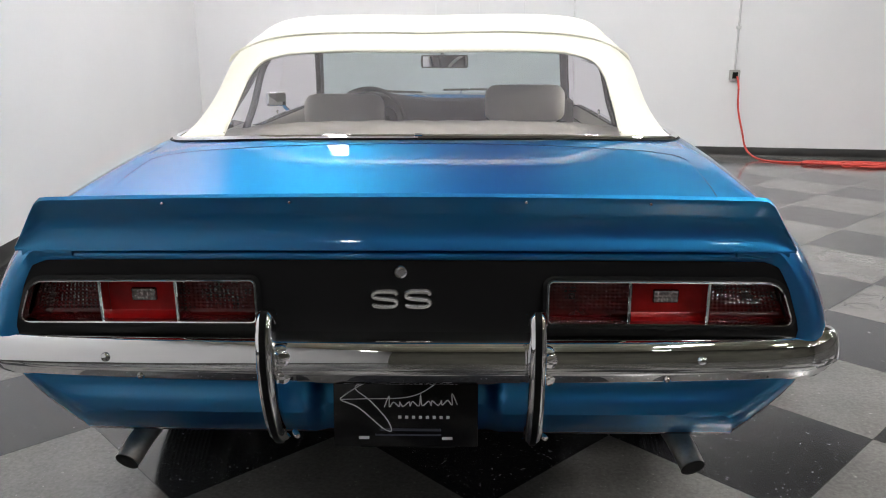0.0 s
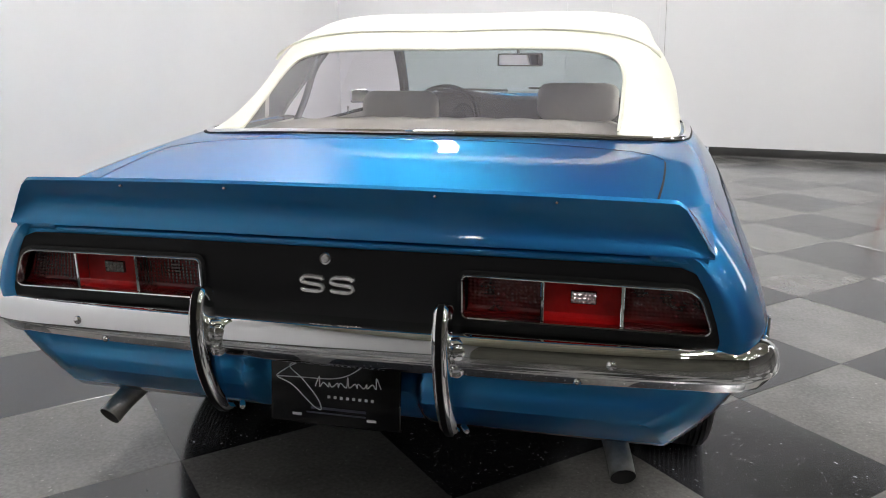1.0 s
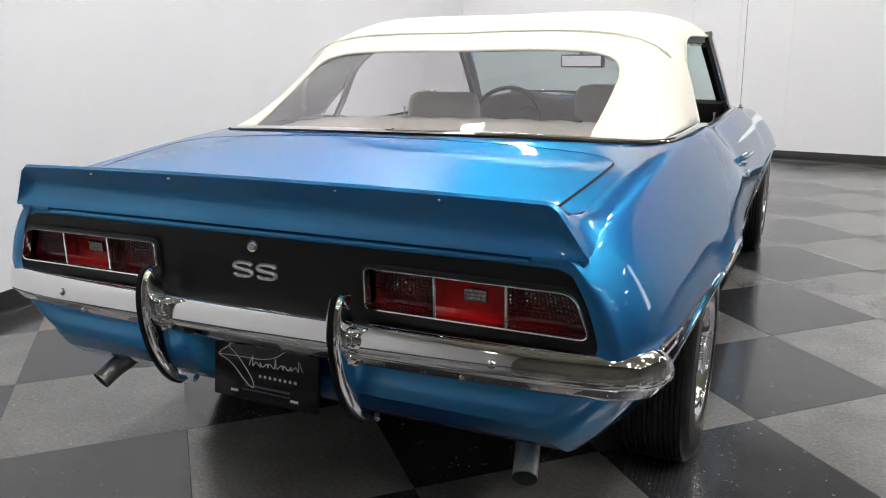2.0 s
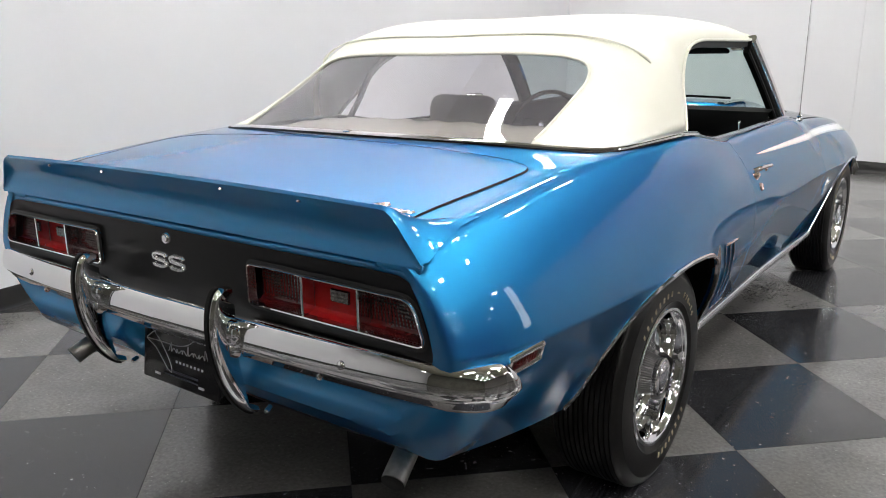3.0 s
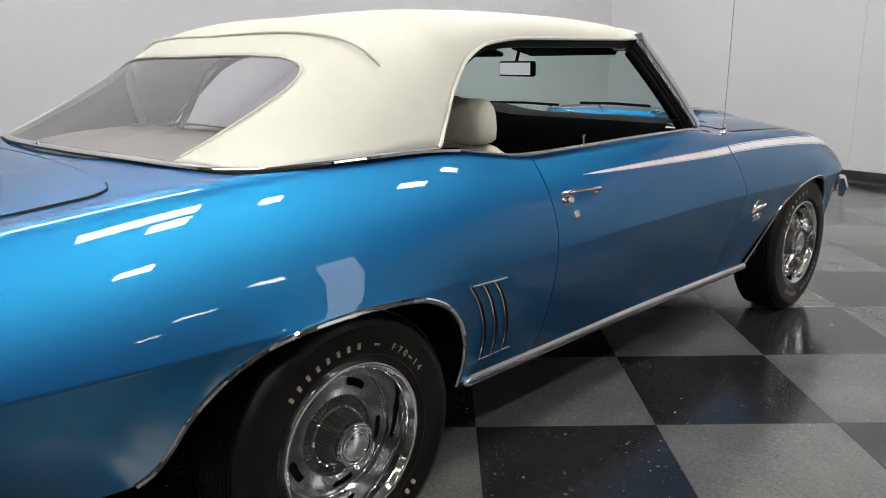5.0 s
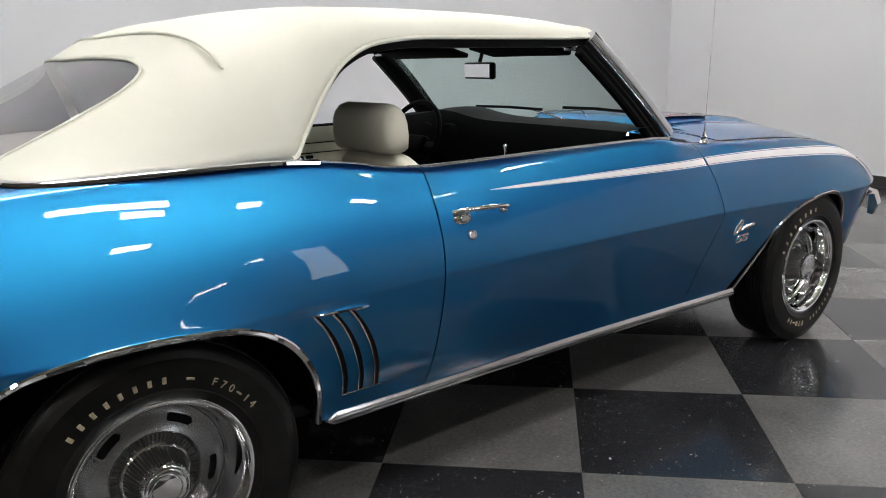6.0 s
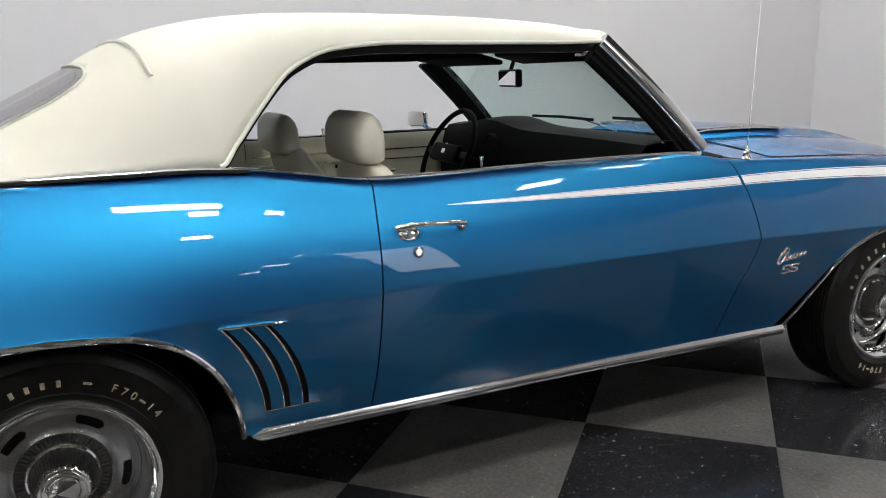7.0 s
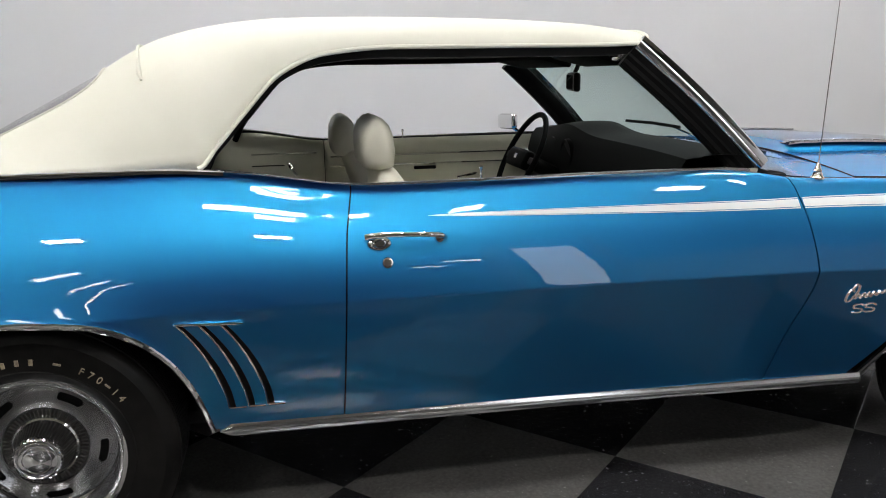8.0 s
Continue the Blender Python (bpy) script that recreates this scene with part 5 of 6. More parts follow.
hd = [screen_point(1.0, j / 12) for j in range(13)]
part("windscreen_header", both_sides(sweep([p + Vector((0, -0.02, -0.006)) for p in hd], [(-0.035, -0.016), (-0.03, 0.014), (0.03, 0.012), (0.035, -0.012)])), BLACK_TRIM, car)
for s in (1, -1):
    visor = moved(box(-0.23, -0.065, -0.010, 0.23, 0.065, 0.010, 0.009, 3), pose(s * 0.30, 1.585, 1.232, -14, 0, s * -6))
    part("sun_visor", visor, LINER, car, "black sun visor folded up")

# cowl
rows = []
for i in range(9):
    y = 2.00 + 0.26 * i / 8
    row = []
    for j in range(-20, 21):
        s = j / 20
        e = XT(y) - INNER
        row.append(Vector((e * s, y, (ZT(y) + 0.004) + (0.926 - 0.004 * i / 8 - ZT(y) - 0.004) * (1 - abs(s) ** 2.2))))
    rows.append(row)
part("cowl_panel", grid(rows), PAINT, car)
for k in range(13):
    x = -0.48 + 0.08 * k
    part("cowl_slot", box(x - 0.03, 2.205, 0.9175 - 0.10 * abs(x / 0.72) ** 2.2 * 0.5, x + 0.03, 2.213, 0.929 - 0.10 * abs(x / 0.72) ** 2.2 * 0.5), GAP, car) if abs(x) < 0.4 else None

# ---- hood ----
HOOD_Z = pchip([(2.2, 0.921), (2.32, 0.925), (2.5, 0.926), (2.9, 0.905), (3.3, 0.855), (3.52, 0.80), (3.60, 0.76)])


def hood_z(x, y):
    e = XT(y) - INNER
    s = min(1.0, abs(x) / e)
    z = ZT(y) + 0.004 + (HOOD_Z(y) - ZT(y) - 0.004) * (1 - s ** 2.4)
    bulge = 0.022 * max(0.0, 1 - max(0.0, abs(x) - 0.30) / 0.06) * min(1.0, max(0.0, (3.35 - y) / 0.3)) * min(1.0, max(0.0, (y - 2.272) / 0.05))
    return z + (min(bulge, 0.022))


rows = []
for i in range(50):
    y = 2.265 + (3.52 - 2.265) * i / 49
    e = (XT(y) - INNER) - 0.004
    rows.append([Vector((e * j / 40, y, hood_z(e * j / 40, y))) for j in range(-40, 41)])
hood = part("hood", grid(rows), PAINT, car, "blue hood with a raised centre and bright vents")
for s in (1, -1):
    for k in range(8):
        y = 2.325 + 0.054 * k
        part("hood_vent", box(s * 0.30 - 0.020, y, hood_z(0.3, y + 0.025) + 0.001, s * 0.30 + 0.020, y + 0.050, hood_z(0.3, y + 0.025) + 0.0085, 0.003, 2), STAINLESS, hood, "square bright hood vent")
    strip = [Vector((s * 0.30, 2.312 + 0.454 * k / 10, hood_z(0.3, 2.312 + 0.454 * k / 10) + 0.0005)) for k in range(11)]
    part("vent_frame", sweep(strip, [(-0.026, -0.002), (-0.026, 0.003), (0.026, 0.003), (0.026, -0.002)]), CHROME, hood, "bright frame round the vents")
sh = [Vector((XT(y) - INNER - 0.002, y, hood_z(XT(y) - INNER - 0.004, y) + 0.0012)) for y in [2.265 + 1.2 * i / 40 for i in range(41)]]
pair("hood_gap", (sweep(sh, [(-0.003, -0.002), (-0.003, 0.001), (0.003, 0.001), (0.003, -0.002)])), GAP, hood)
ch = [Vector((x, 2.262, hood_z(x, 2.265) + 0.001)) for x in [0.72 * i / 20 for i in range(21)]]
part("hood_gap", both_sides(sweep(ch, [(-0.0016, -0.002), (-0.0016, 0.0005), (0.0016, 0.0005), (0.0016, -0.002)])), GAP, hood)

# nose, simple where it is never seen
rows = []
for i in range(12):
    z = 0.36 + (0.70 - 0.36) * i / 11
    rows.append([Vector((0.70 * j / 16, 3.50 + 0.09 * (1 - (abs(j) / 16) ** 3), z)) for j in range(-16, 17)])
part("grille_panel", grid(rows), BLACK_TRIM, car)
rows = []
for i in range(6):
    a = i / 5
    rows.append([Vector((0.70 * j / 16, 3.51 + 0.09 * (1 - (abs(j) / 16) ** 3) - 0.02 * a, 0.60 + 0.10 * a + 0.015 * (1 - (abs(j) / 16) ** 2))) for j in range(-16, 17)])
part("nose_panel", grid(rows), PAINT, car)
fb = smooth_path([(-0.835, 3.38, 0.50), (-0.825, 3.43, 0.50), (-0.78, 3.51, 0.50), (-0.6, 3.60, 0.50), (0, 3.66, 0.50), (0.6, 3.60, 0.50), (0.78, 3.51, 0.50), (0.825, 3.43, 0.50), (0.835, 3.38, 0.50)], 6)
part("front_bumper", sweep(fb, [(-0.012, -0.05), (-0.03, 0.0), (-0.012, 0.05), (0.012, 0.045), (0.012, -0.045)]), CHROME, car, "chrome front bumper")

# ---- trim on the side ----


def skin(y, z, off=0.0):
    """A point on the body side, lifted off it."""
    x = side_x(y, z)
    d = 0.004
    n = Vector((1.0, -(side_x(y + d, z) - side_x(y - d, z)) / (2 * d), -(side_x(y, z + d) - side_x(y, z - d)) / (2 * d))).normalized()
    return Vector((x, y, z)) + n * off


STRIPE_Z = pchip([(0.96, 0.849), (1.3, 0.842), (1.7, 0.834), (2.0, 0.828), (2.4, 0.818), (2.8, 0.798), (3.0, 0.782), (3.15, 0.762), (3.26, 0.735), (3.33, 0.69), (3.36, 0.64)])
STRIPE_W = pchip([(0.96, 0.0004), (1.05, 0.0034), (1.25, 0.0068), (1.7, 0.0116), (2.4, 0.0158), (3.1, 0.019), (3.36, 0.017)])


def stripe(lo, hi, y0, y1):
    rows = []
    n = 110
    for i in range(n + 1):
        y = y0 + (y1 - y0) * i / n
        c, w = STRIPE_Z(y), STRIPE_W(y)
        rows.append([skin(y, c + w * (lo + (hi - lo) * j / 4), 0.0014) for j in range(5)])
    return grid(rows)


for y0, y1, owner_r, owner_l in ((0.96, 2.006, d_right, d_left), (2.020, 3.36, f_right, None)):
    for lo, hi in ((0.83, 1.0), (-0.70, 0.72), (-1.0, -0.81)):
        a = max(y0, 1.10)
        bm = stripe(lo, hi, a, y1)
        part("side_stripe", mirrored(bm), WHITE_STRIPE, owner_l or car, "white painted hockey-stick stripe")
        part("side_stripe", bm, WHITE_STRIPE, owner_r, "white painted hockey-stick stripe")
bm = stripe(-1.0, 1.0, 0.96, 1.10)
part("stripe_tip", mirrored(bm), WHITE_STRIPE, d_left)
part("stripe_tip", bm, WHITE_STRIPE, d_right)

# gills on the quarter panel
GILL_Y = pchip([(0.395, 0.098), (0.44, 0.093), (0.50, 0.077), (0.56, 0.052), (0.61, 0.022), (0.637, 0.0)])
def gill_width(z):
    return 0.55 + 0.45 * min(1.0, (0.636 - z) / 0.12)


for k in range(3):
    off = 0.352 + 0.047 * k
    zs = [0.397 + (0.636 - 0.397) * i / 24 for i in range(25)]
    rows = []
    for z in zs:
        y = off + GILL_Y(z)
        rows.append([skin(y + 0.000, z, 0.0012), skin(y + 0.003, z, 0.0004), skin(y + 0.003 + 0.005 * gill_width(z), z, 0.0006), skin(y + 0.003 + 0.0105 * gill_width(z), z, 0.0010), skin(y + 0.003 + 0.0125 * gill_width(z), z, -0.002)])
    part("gill_recess", grid(rows), BLACK_TRIM, q_right, "dark slot of a side gill")
    path = [skin(off + GILL_Y(z) - 0.002, z, 0.003) for z in zs]
    part("gill_edge", tube(path, 0.0016, 8, ry=0.0026), CHROME, q_right, "bright edge of a side gill")
    path = [skin(off + GILL_Y(zs[0]) + 0.039 * i / 6, 0.397 - 0.001 * i / 6, 0.003) for i in range(7)]
    part("gill_foot", tube(path, 0.002, 6), STAINLESS, q_right)
path = [skin(0.345 + 0.155 * i / 16, 0.640 - 0.008 * i / 16, 0.004) for i in range(17)]
part("gill_cap", tube(path, 0.0042, 8, scale=lambda k: 0.5 + 0.5 * min(1, 8 * k, 8 * (1 - k))), CHROME, q_right, "bright cap over the side gills")

# side marker lamp
ring_pts = [(-0.872, 0.640), (-0.872, 0.662), (-0.868, 0.666), (-0.785, 0.674), (-0.781, 0.670), (-0.781, 0.648), (-0.785, 0.644), (-0.868, 0.636)]
path = smooth_path([skin(y, z, 0.004) for y, z in ring_pts], 3, closed=True)
mk2 = part("side_marker_lamp", tube(path, 0.0062, 8, closed=True, up=(1, 0, 0)), CHROME, car, "small red side marker lamp in a bright frame")
rows = []
for i in range(7):
    z0 = 0.641 + 0.023 * i / 6
    rows.append([skin(-0.868 + 0.084 * j / 20, z0 + 0.007 * j / 20, 0.004 + 0.0016 * (j % 2)) for j in range(21)])
part("marker_lens", grid(rows), RED_LENS, mk2, "dark red ribbed lens", sharp=15)

# door handle and lock
for s, dd in ((1, d_right), (-1, d_left)):
    def side(p):
        return Vector((s * p.x, p.y, p.z))
    bar = [side(skin(y, 0.806 - 0.045 * (y - 0.80), o_)) for y, o_ in ((0.800, 0.006), (0.815, 0.017), (0.84, 0.026), (0.88, 0.032), (0.93, 0.033), (0.965, 0.030), (0.985, 0.022), (0.998, 0.006))]
    h = part("door_handle", tube(smooth_path(bar, 5), 0.0048, 10, ry=0.0065, scale=lambda k: 1.0 if k > 0.3 else 1.3), CHROME, dd, "chrome push-button door handle")
    m = Matrix.Translation(side(skin(0.832, 0.792, 0.0))) @ Vector((s, 0, 0.12)).to_track_quat("X", "Z").to_matrix().to_4x4()
    part("handle_base", moved(lathe([(0.0, 0.014), (0.009, 0.0135), (0.011, 0.011), (0.0115, 0.007), (0.016, 0.009), (0.020, 0.006), (0.0225, 0.002), (0.023, -0.004)], 24), m @ Matrix.Diagonal((1, 1.35, 0.85, 1))), CHROME, dd, "chrome handle cup with push button")
    m2 = Matrix.Translation(side(skin(0.982, 0.797, 0.0))) @ Vector((s, 0, 0.12)).to_track_quat("X", "Z").to_matrix().to_4x4()
    part("handle_foot", moved(lathe([(0.0, 0.010), (0.009, 0.008), (0.013, 0.003), (0.0135, -0.004)], 16), m2), CHROME, dd)
    m3 = Matrix.Translation(side(skin(0.849, 0.748, 0.0))) @ Vector((s, 0, 0.2)).to_track_quat("X", "Z").to_matrix().to_4x4()
    part("door_lock", moved(lathe([(0, 0.006), (0.008, 0.006), (0.009, 0.0075), (0.0125, 0.007), (0.0145, 0.004), (0.015, -0.002)], 20), m3), STAINLESS, dd, "round bright door lock")
    pin_x = s * (XT(1.12) - 0.060)
    part("lock_pin", moved(lathe([(0, 0.05), (0.005, 0.049), (0.0062, 0.046), (0.0045, 0.040), (0.0032, 0.036), (0.0032, -0.03)], 12), Matrix.Translation((pin_x, 1.124, 0.905)) @ pose(0, 0, 0, 0, -90, 0)), CHROME, dd, "bright lock pin")

# fender badge: flourish of strokes over a small emblem
def badge_pt(a, b):
    return skin(2.193 + a * BS, 0.560 + b * BS, 0.003)


BS = 1.25
strokes = [[(-0.030, 0.018), (-0.038, 0.022), (-0.046, 0.006), (-0.044, -0.006), (-0.034, -0.004), (-0.022, 0.012), (-0.020, 0.030), (-0.028, 0.034), (-0.036, 0.020)],
           [(-0.024, -0.002), (-0.016, 0.010), (-0.010, 0.000), (-0.002, 0.011), (0.004, 0.001), (0.010, 0.012), (0.016, 0.002), (0.022, 0.013), (0.030, 0.004), (0.036, 0.014), (0.044, 0.008), (0.050, 0.016)]]
bg = None
for st in strokes:
    pts = smooth_path([badge_pt(a, b) for a, b in st], 4)
    ob = part("fender_badge" if bg is None else "badge_stroke", tube(pts, 0.0042, 6, up=(1, 0, 0)), EMBLEM, f_right, "chrome script badge")
    bg = ob
for k in (-1, 1):
    pts = smooth_path([badge_pt(0.008 + a, -0.027 + b) for a, b in s_path(k * 0.0155, 0, 0.025, 0.021)], 3)
    part("badge_emblem", tube(pts, 0.0036, 6, up=(1, 0, 0)), EMBLEM, f_right, "small chrome double S")

# script on the trunk lid
for k, st in enumerate(strokes):
    pts = []
    for a, b in st:
        x, y = 0.600 + a * 1.1, -0.862 + b * 0.9
        pts.append((x, y, deck_z(x, y) + 0.005))
    part("trunk_badge" if k == 0 else "badge_stroke", tube(smooth_path(pts, 4), 0.0042, 6), EMBLEM, trunk, "chrome script badge on the trunk lid")
part("badge_bar", tube(smooth_path([(x, -0.872, deck_z(x, -0.872) + 0.005) for x in (0.555, 0.60, 0.655)], 4), 0.003, 6), EMBLEM, trunk)

# antenna
ab = Vector((0.752, 2.115, ZT(2.115) + 0.002))
part("antenna", moved(lathe([(0.019, 0), (0.019, 0.004), (0.014, 0.010), (0.011, 0.020), (0.012, 0.024), (0.008, 0.028), (0.006, 0.040), (0.0035, 0.045), (0, 0.046)], 16), Matrix.Translation(ab) @ pose(0, 0, 0, 0, -90, 0)), CHROME, f_right, "thin fender antenna on a bright base")
part("antenna_mast", tube([ab + Vector((0, 0, 0.04)), ab + Vector((-0.004, 0.022, 0.45)), ab + Vector((-0.008, 0.042, 0.86))], 0.0013, 6, scale=lambda k: 1.2 - 0.5 * k), STAINLESS, f_right, "thin steel mast")

# outside mirror on the driver's door
MX, MY, MZ = -0.862, 1.640, 0.968
part("outside_mirror", moved(box(-0.052, -0.010, -0.036, 0.052, 0.030, 0.036, 0.016, 4), pose(MX, MY, MZ, 0, 0, 28)), STAINLESS, d_left, "small chrome outside mirror on the door")
part("mirror_arm", tube(smooth_path([(-0.815, 1.72, 0.900), (-0.825, 1.70, 0.915), (-0.845, 1.66, 0.945)], 5), 0.010, 8), CHROME, d_left)
part("mirror_glass", moved(box(-0.044, -0.0125, -0.030, 0.046, -0.0105, 0.030), pose(MX, MY, MZ, 0, 0, 28)), MIRROR, d_left)

# wipers
for a, b in (((-0.54, 2.100, 0.976), (-0.12, 2.140, 0.972)), ((0.42, 2.085, 0.985), (0.0, 2.15, 0.985))):
    a, b = Vector(a), Vector(b)
    w_ = part("wiper", tube([b + Vector((0.10, 0.05, -0.045)), b.lerp(a, 0.25) + Vector((0, 0.012, 0.004)), b.lerp(a, 0.55) + Vector((0, 0.012, 0.008))], 0.0045, 6), STAINLESS, car, "bright wiper parked on the windscreen")
    part("wiper_blade", sweep([b, b.lerp(a, 0.5) + Vector((0, 0, 0.004)), a], [(-0.003, -0.006), (-0.003, 0.006), (0.003, 0.006), (0.003, -0.006)]), BLACK_TRIM, car)

# ---- interior ----
part("cabin_floor", box(-0.74, 0.0, 0.30, 0.74, 2.02, 0.34, 0.01), CARPET, car)
part("firewall", box(-0.74, 1.98, 0.32, 0.74, 2.03, 0.90, 0.01), CARPET, car)
part("rear_bulkhead", box(-0.74, -0.06, 0.32, 0.74, -0.02, 0.90, 0.01), CARPET, car)


def puffy(x0, y0, z0, x1, y1, z1, r, m=None, seg=4):
    bm = box(x0, y0, z0, x1, y1, z1, r, seg)
    return moved(bm, m) if m is not None else bm


def front_seat(cx, lean, head_y, head_z, name_label):
    st = part("front_seat", puffy(cx - 0.255, 0.98, 0.40, cx + 0.255, 1.50, 0.60, 0.06), IVORY, car, name_label)
    back = []
    for i in range(19):
        a = i / 18
        cap = math.sqrt(max(0.0, 1 - (max(0.0, a - 0.72) / 0.2801) ** 2))
        z = 0.52 + 0.42 * a
        w = (0.262 - 0.10 * max(0, a - 0.50) ** 1.4 * 1.6) * (0.35 + 0.65 * cap)
        y = 1.02 - (0.17 + lean) * a
        th = (0.078 - 0.030 * a) * (0.25 + 0.75 * cap)
        ring_ = []
        for k in range(24):
            q = 2 * math.pi * k / 24
            c, s_ = math.cos(q), math.sin(q)
            ring_.append(Vector((cx + w * math.copysign(abs(c) ** 0.5, c), y + th * math.copysign(abs(s_) ** 0.65, s_), z)))
        back.append(ring_)
    bm = grid(back, close=True)
    bm.faces.new([bm.verts.new(p) for p in back[-1]])
    part("backrest", bm, IVORY, st, "ivory vinyl seat back", sharp=60)
    # headrest: a domed pad, square seen from behind
    prof_ = [(0.048, 0.0), (0.052, 0.045), (0.047, 0.088), (0.036, 0.117), (0.018, 0.136), (0.0, 0.142), (-0.018, 0.137), (-0.036, 0.120), (-0.047, 0.092), (-0.050, 0.048), (-0.045, 0.004), (-0.030, -0.008), (0.0, -0.012), (0.030, -0.008)]
    hr = []
    for i in range(25):
        s_ = -1 + 2 * i / 24
        e = max(0.0, (abs(s_) - 0.66) / 0.34)
        k = 1 - 0.50 * (1 - math.sqrt(max(0.0, 1 - e * e)))
        hr.append([Vector((cx + 0.166 * s_, head_y + a * k, head_z - 0.142 + 0.06 + (b - 0.06) * (1 - (1 - k) * 0.75))) for a, b in prof_])
    hb = grid(hr, close=True)
    hb.faces.new([hb.verts.new(p) for p in hr[0]])
    hb.faces.new([hb.verts.new(p) for p in hr[-1]])
    part("headrest", hb, IVORY, st, "square padded ivory headrest", sharp=60)
    for k in range(-4, 5):
        x = cx + 0.045 * k
        part("seat_pleat", tube([(x, 1.09, 0.55), (x, 1.0 - lean * 0.4, 0.74), (x, 0.945 - lean * 0.8, 0.86)], 0.004, 5), IVORY_PANEL, st)


front_seat(0.38, -0.045, 0.876, 1.078, "ivory vinyl bucket seat for the passenger")
front_seat(-0.38, -0.005, 0.832, 1.046, "ivory vinyl bucket seat for the driver")
rs = part("rear_seat", puffy(-0.485, 0.22, 0.42, 0.485, 0.72, 0.60, 0.05), IVORY, car, "ivory vinyl rear bench")
part("backrest", moved(puffy(-0.485, -0.07, -0.26, 0.485, 0.07, 0.19, 0.05), pose(0, 0.16, 0.72, -14, 0, 0)), IVORY, rs)
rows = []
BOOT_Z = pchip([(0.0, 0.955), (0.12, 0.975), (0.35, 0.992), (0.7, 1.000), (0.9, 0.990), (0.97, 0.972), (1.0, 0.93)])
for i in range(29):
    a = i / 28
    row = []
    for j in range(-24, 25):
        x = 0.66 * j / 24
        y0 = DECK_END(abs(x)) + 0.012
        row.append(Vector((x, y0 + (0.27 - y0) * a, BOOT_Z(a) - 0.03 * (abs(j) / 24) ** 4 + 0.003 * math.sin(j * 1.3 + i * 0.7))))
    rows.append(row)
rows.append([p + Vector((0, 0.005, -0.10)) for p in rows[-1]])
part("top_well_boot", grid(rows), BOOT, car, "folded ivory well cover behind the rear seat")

for s, dd in ((1, d_right), (-1, d_left)):
    # trim panel with pressed lines and bright strips
    rows = []
    for i in range(26):
        z = 0.36 + 0.557 * i / 25
        rows.append([Vector((s * (0.725 + 0.012 * math.sin((z - 0.36) * 5) + (0.004 * (i % 2) if 6 < i < 15 else 0) - (0.010 * math.sin((i - 21) / 4 * math.pi) if i > 21 else 0)), 0.775 + 1.165 * j / 30, z)) for j in range(31)])
    pnl = part("door_trim_panel", grid(rows), IVORY_PANEL, dd, "pale ivory door trim panel", sharp=20)
    part("armrest", puffy(s * 0.70 - 0.035, 1.05, 0.62, s * 0.70 + 0.035, 1.42, 0.68, 0.02), IVORY, dd)
    for z in (0.845, 0.80):
        part("bright_strip", box(s * 0.728 - 0.004, 0.80, z - 0.004, s * 0.728 + 0.004, 1.85, z + 0.004, 0.002, 1), CHROME, dd)
    part("inside_handle", tube(smooth_path([(s * 0.715, 1.45, 0.745), (s * 0.69, 1.44, 0.75), (s * 0.685, 1.36, 0.735)], 4), 0.007, 8), CHROME, dd)
    part("inside_recess", box(s * 0.722 - 0.006, 1.17, 0.775, s * 0.722 + 0.006, 1.27, 0.79, 0.002, 1), BLACK_TRIM, dd)
    # rear quarter trim
    rows = []
    for i in range(22):
        z = 0.69 + 0.27 * i / 21
        rows.append([Vector((s * (0.70 + 0.022 * j / 20 - 0.010 * math.sin(max(0.0, i - 17) / 4 * math.pi)), 0.06 + 0.712 * j / 20, min(z, ZT(0.06 + 0.712 * j / 20) + 0.001))) for j in range(21)])
    part("quarter_trim_panel", grid(rows), IVORY_PANEL, car, "pale ivory rear side trim")
    part("quarter_strip", box(s * 0.715 - 0.004, 0.46, 0.862, s * 0.715 + 0.004, 0.74, 0.869, 0.002, 1), CHROME, car)
    part("quarter_strip", box(s * 0.715 - 0.004, 0.46, 0.812, s * 0.715 + 0.004, 0.60, 0.818, 0.002, 1), CHROME, car)
    part("window_crank", tube(smooth_path([(s * 0.70, 0.615, 0.825), (s * 0.675, 0.62, 0.82), (s * 0.672, 0.65, 0.775)], 4), 0.008, 8), CHROME, car, "chrome window crank")

# dash
rows = []
for i in range(18):
    a = i / 17
    prof_y = 2.13 - 0.36 * min(1, a / 0.55) if a < 0.55 else 1.77 - 0.05 * (a - 0.55) / 0.45 * 0.2 - 0.03 * math.sin((a - 0.55) * 7)
    prof_z = 0.925 + 0.030 * math.sin(min(1, a / 0.55) * math.pi * 0.8) if a < 0.55 else 0.945 - 0.36 * (a - 0.55) / 0.45
    rows.append([Vector((0.70 * j / 30, prof_y - 0.05 * (abs(j) / 30) ** 2, prof_z + (0.035 * math.exp(-((j / 30 * 0.70 + 0.38) / 0.17) ** 2) if 0.2 < a < 0.7 else 0))) for j in range(-30, 31)])
dash = part("dashboard", grid(rows), DASH, car, "black padded dashboard")
for x in (-0.46, -0.30):
    part("gauge", moved(lathe([(0, 0.004), (0.055, 0.004), (0.062, 0.010), (0.066, 0.004), (0.066, -0.01)], 24), pose(x, 1.742, 0.86, 0, 0, -90)), BLACK_TRIM, dash)
part("glove_door", box(0.22, 1.738, 0.70, 0.60, 1.752, 0.83, 0.01), DASH, dash)
part("radio", box(-0.10, 1.735, 0.70, 0.12, 1.755, 0.80, 0.006), BLACK_TRIM, dash)
for x in (-0.085, 0.105):
    part("radio_knob", moved(lathe([(0, 0.02), (0.011, 0.018), (0.012, 0.0)], 12), pose(x, 1.735, 0.75, 0, 0, -90)), CHROME, dash)
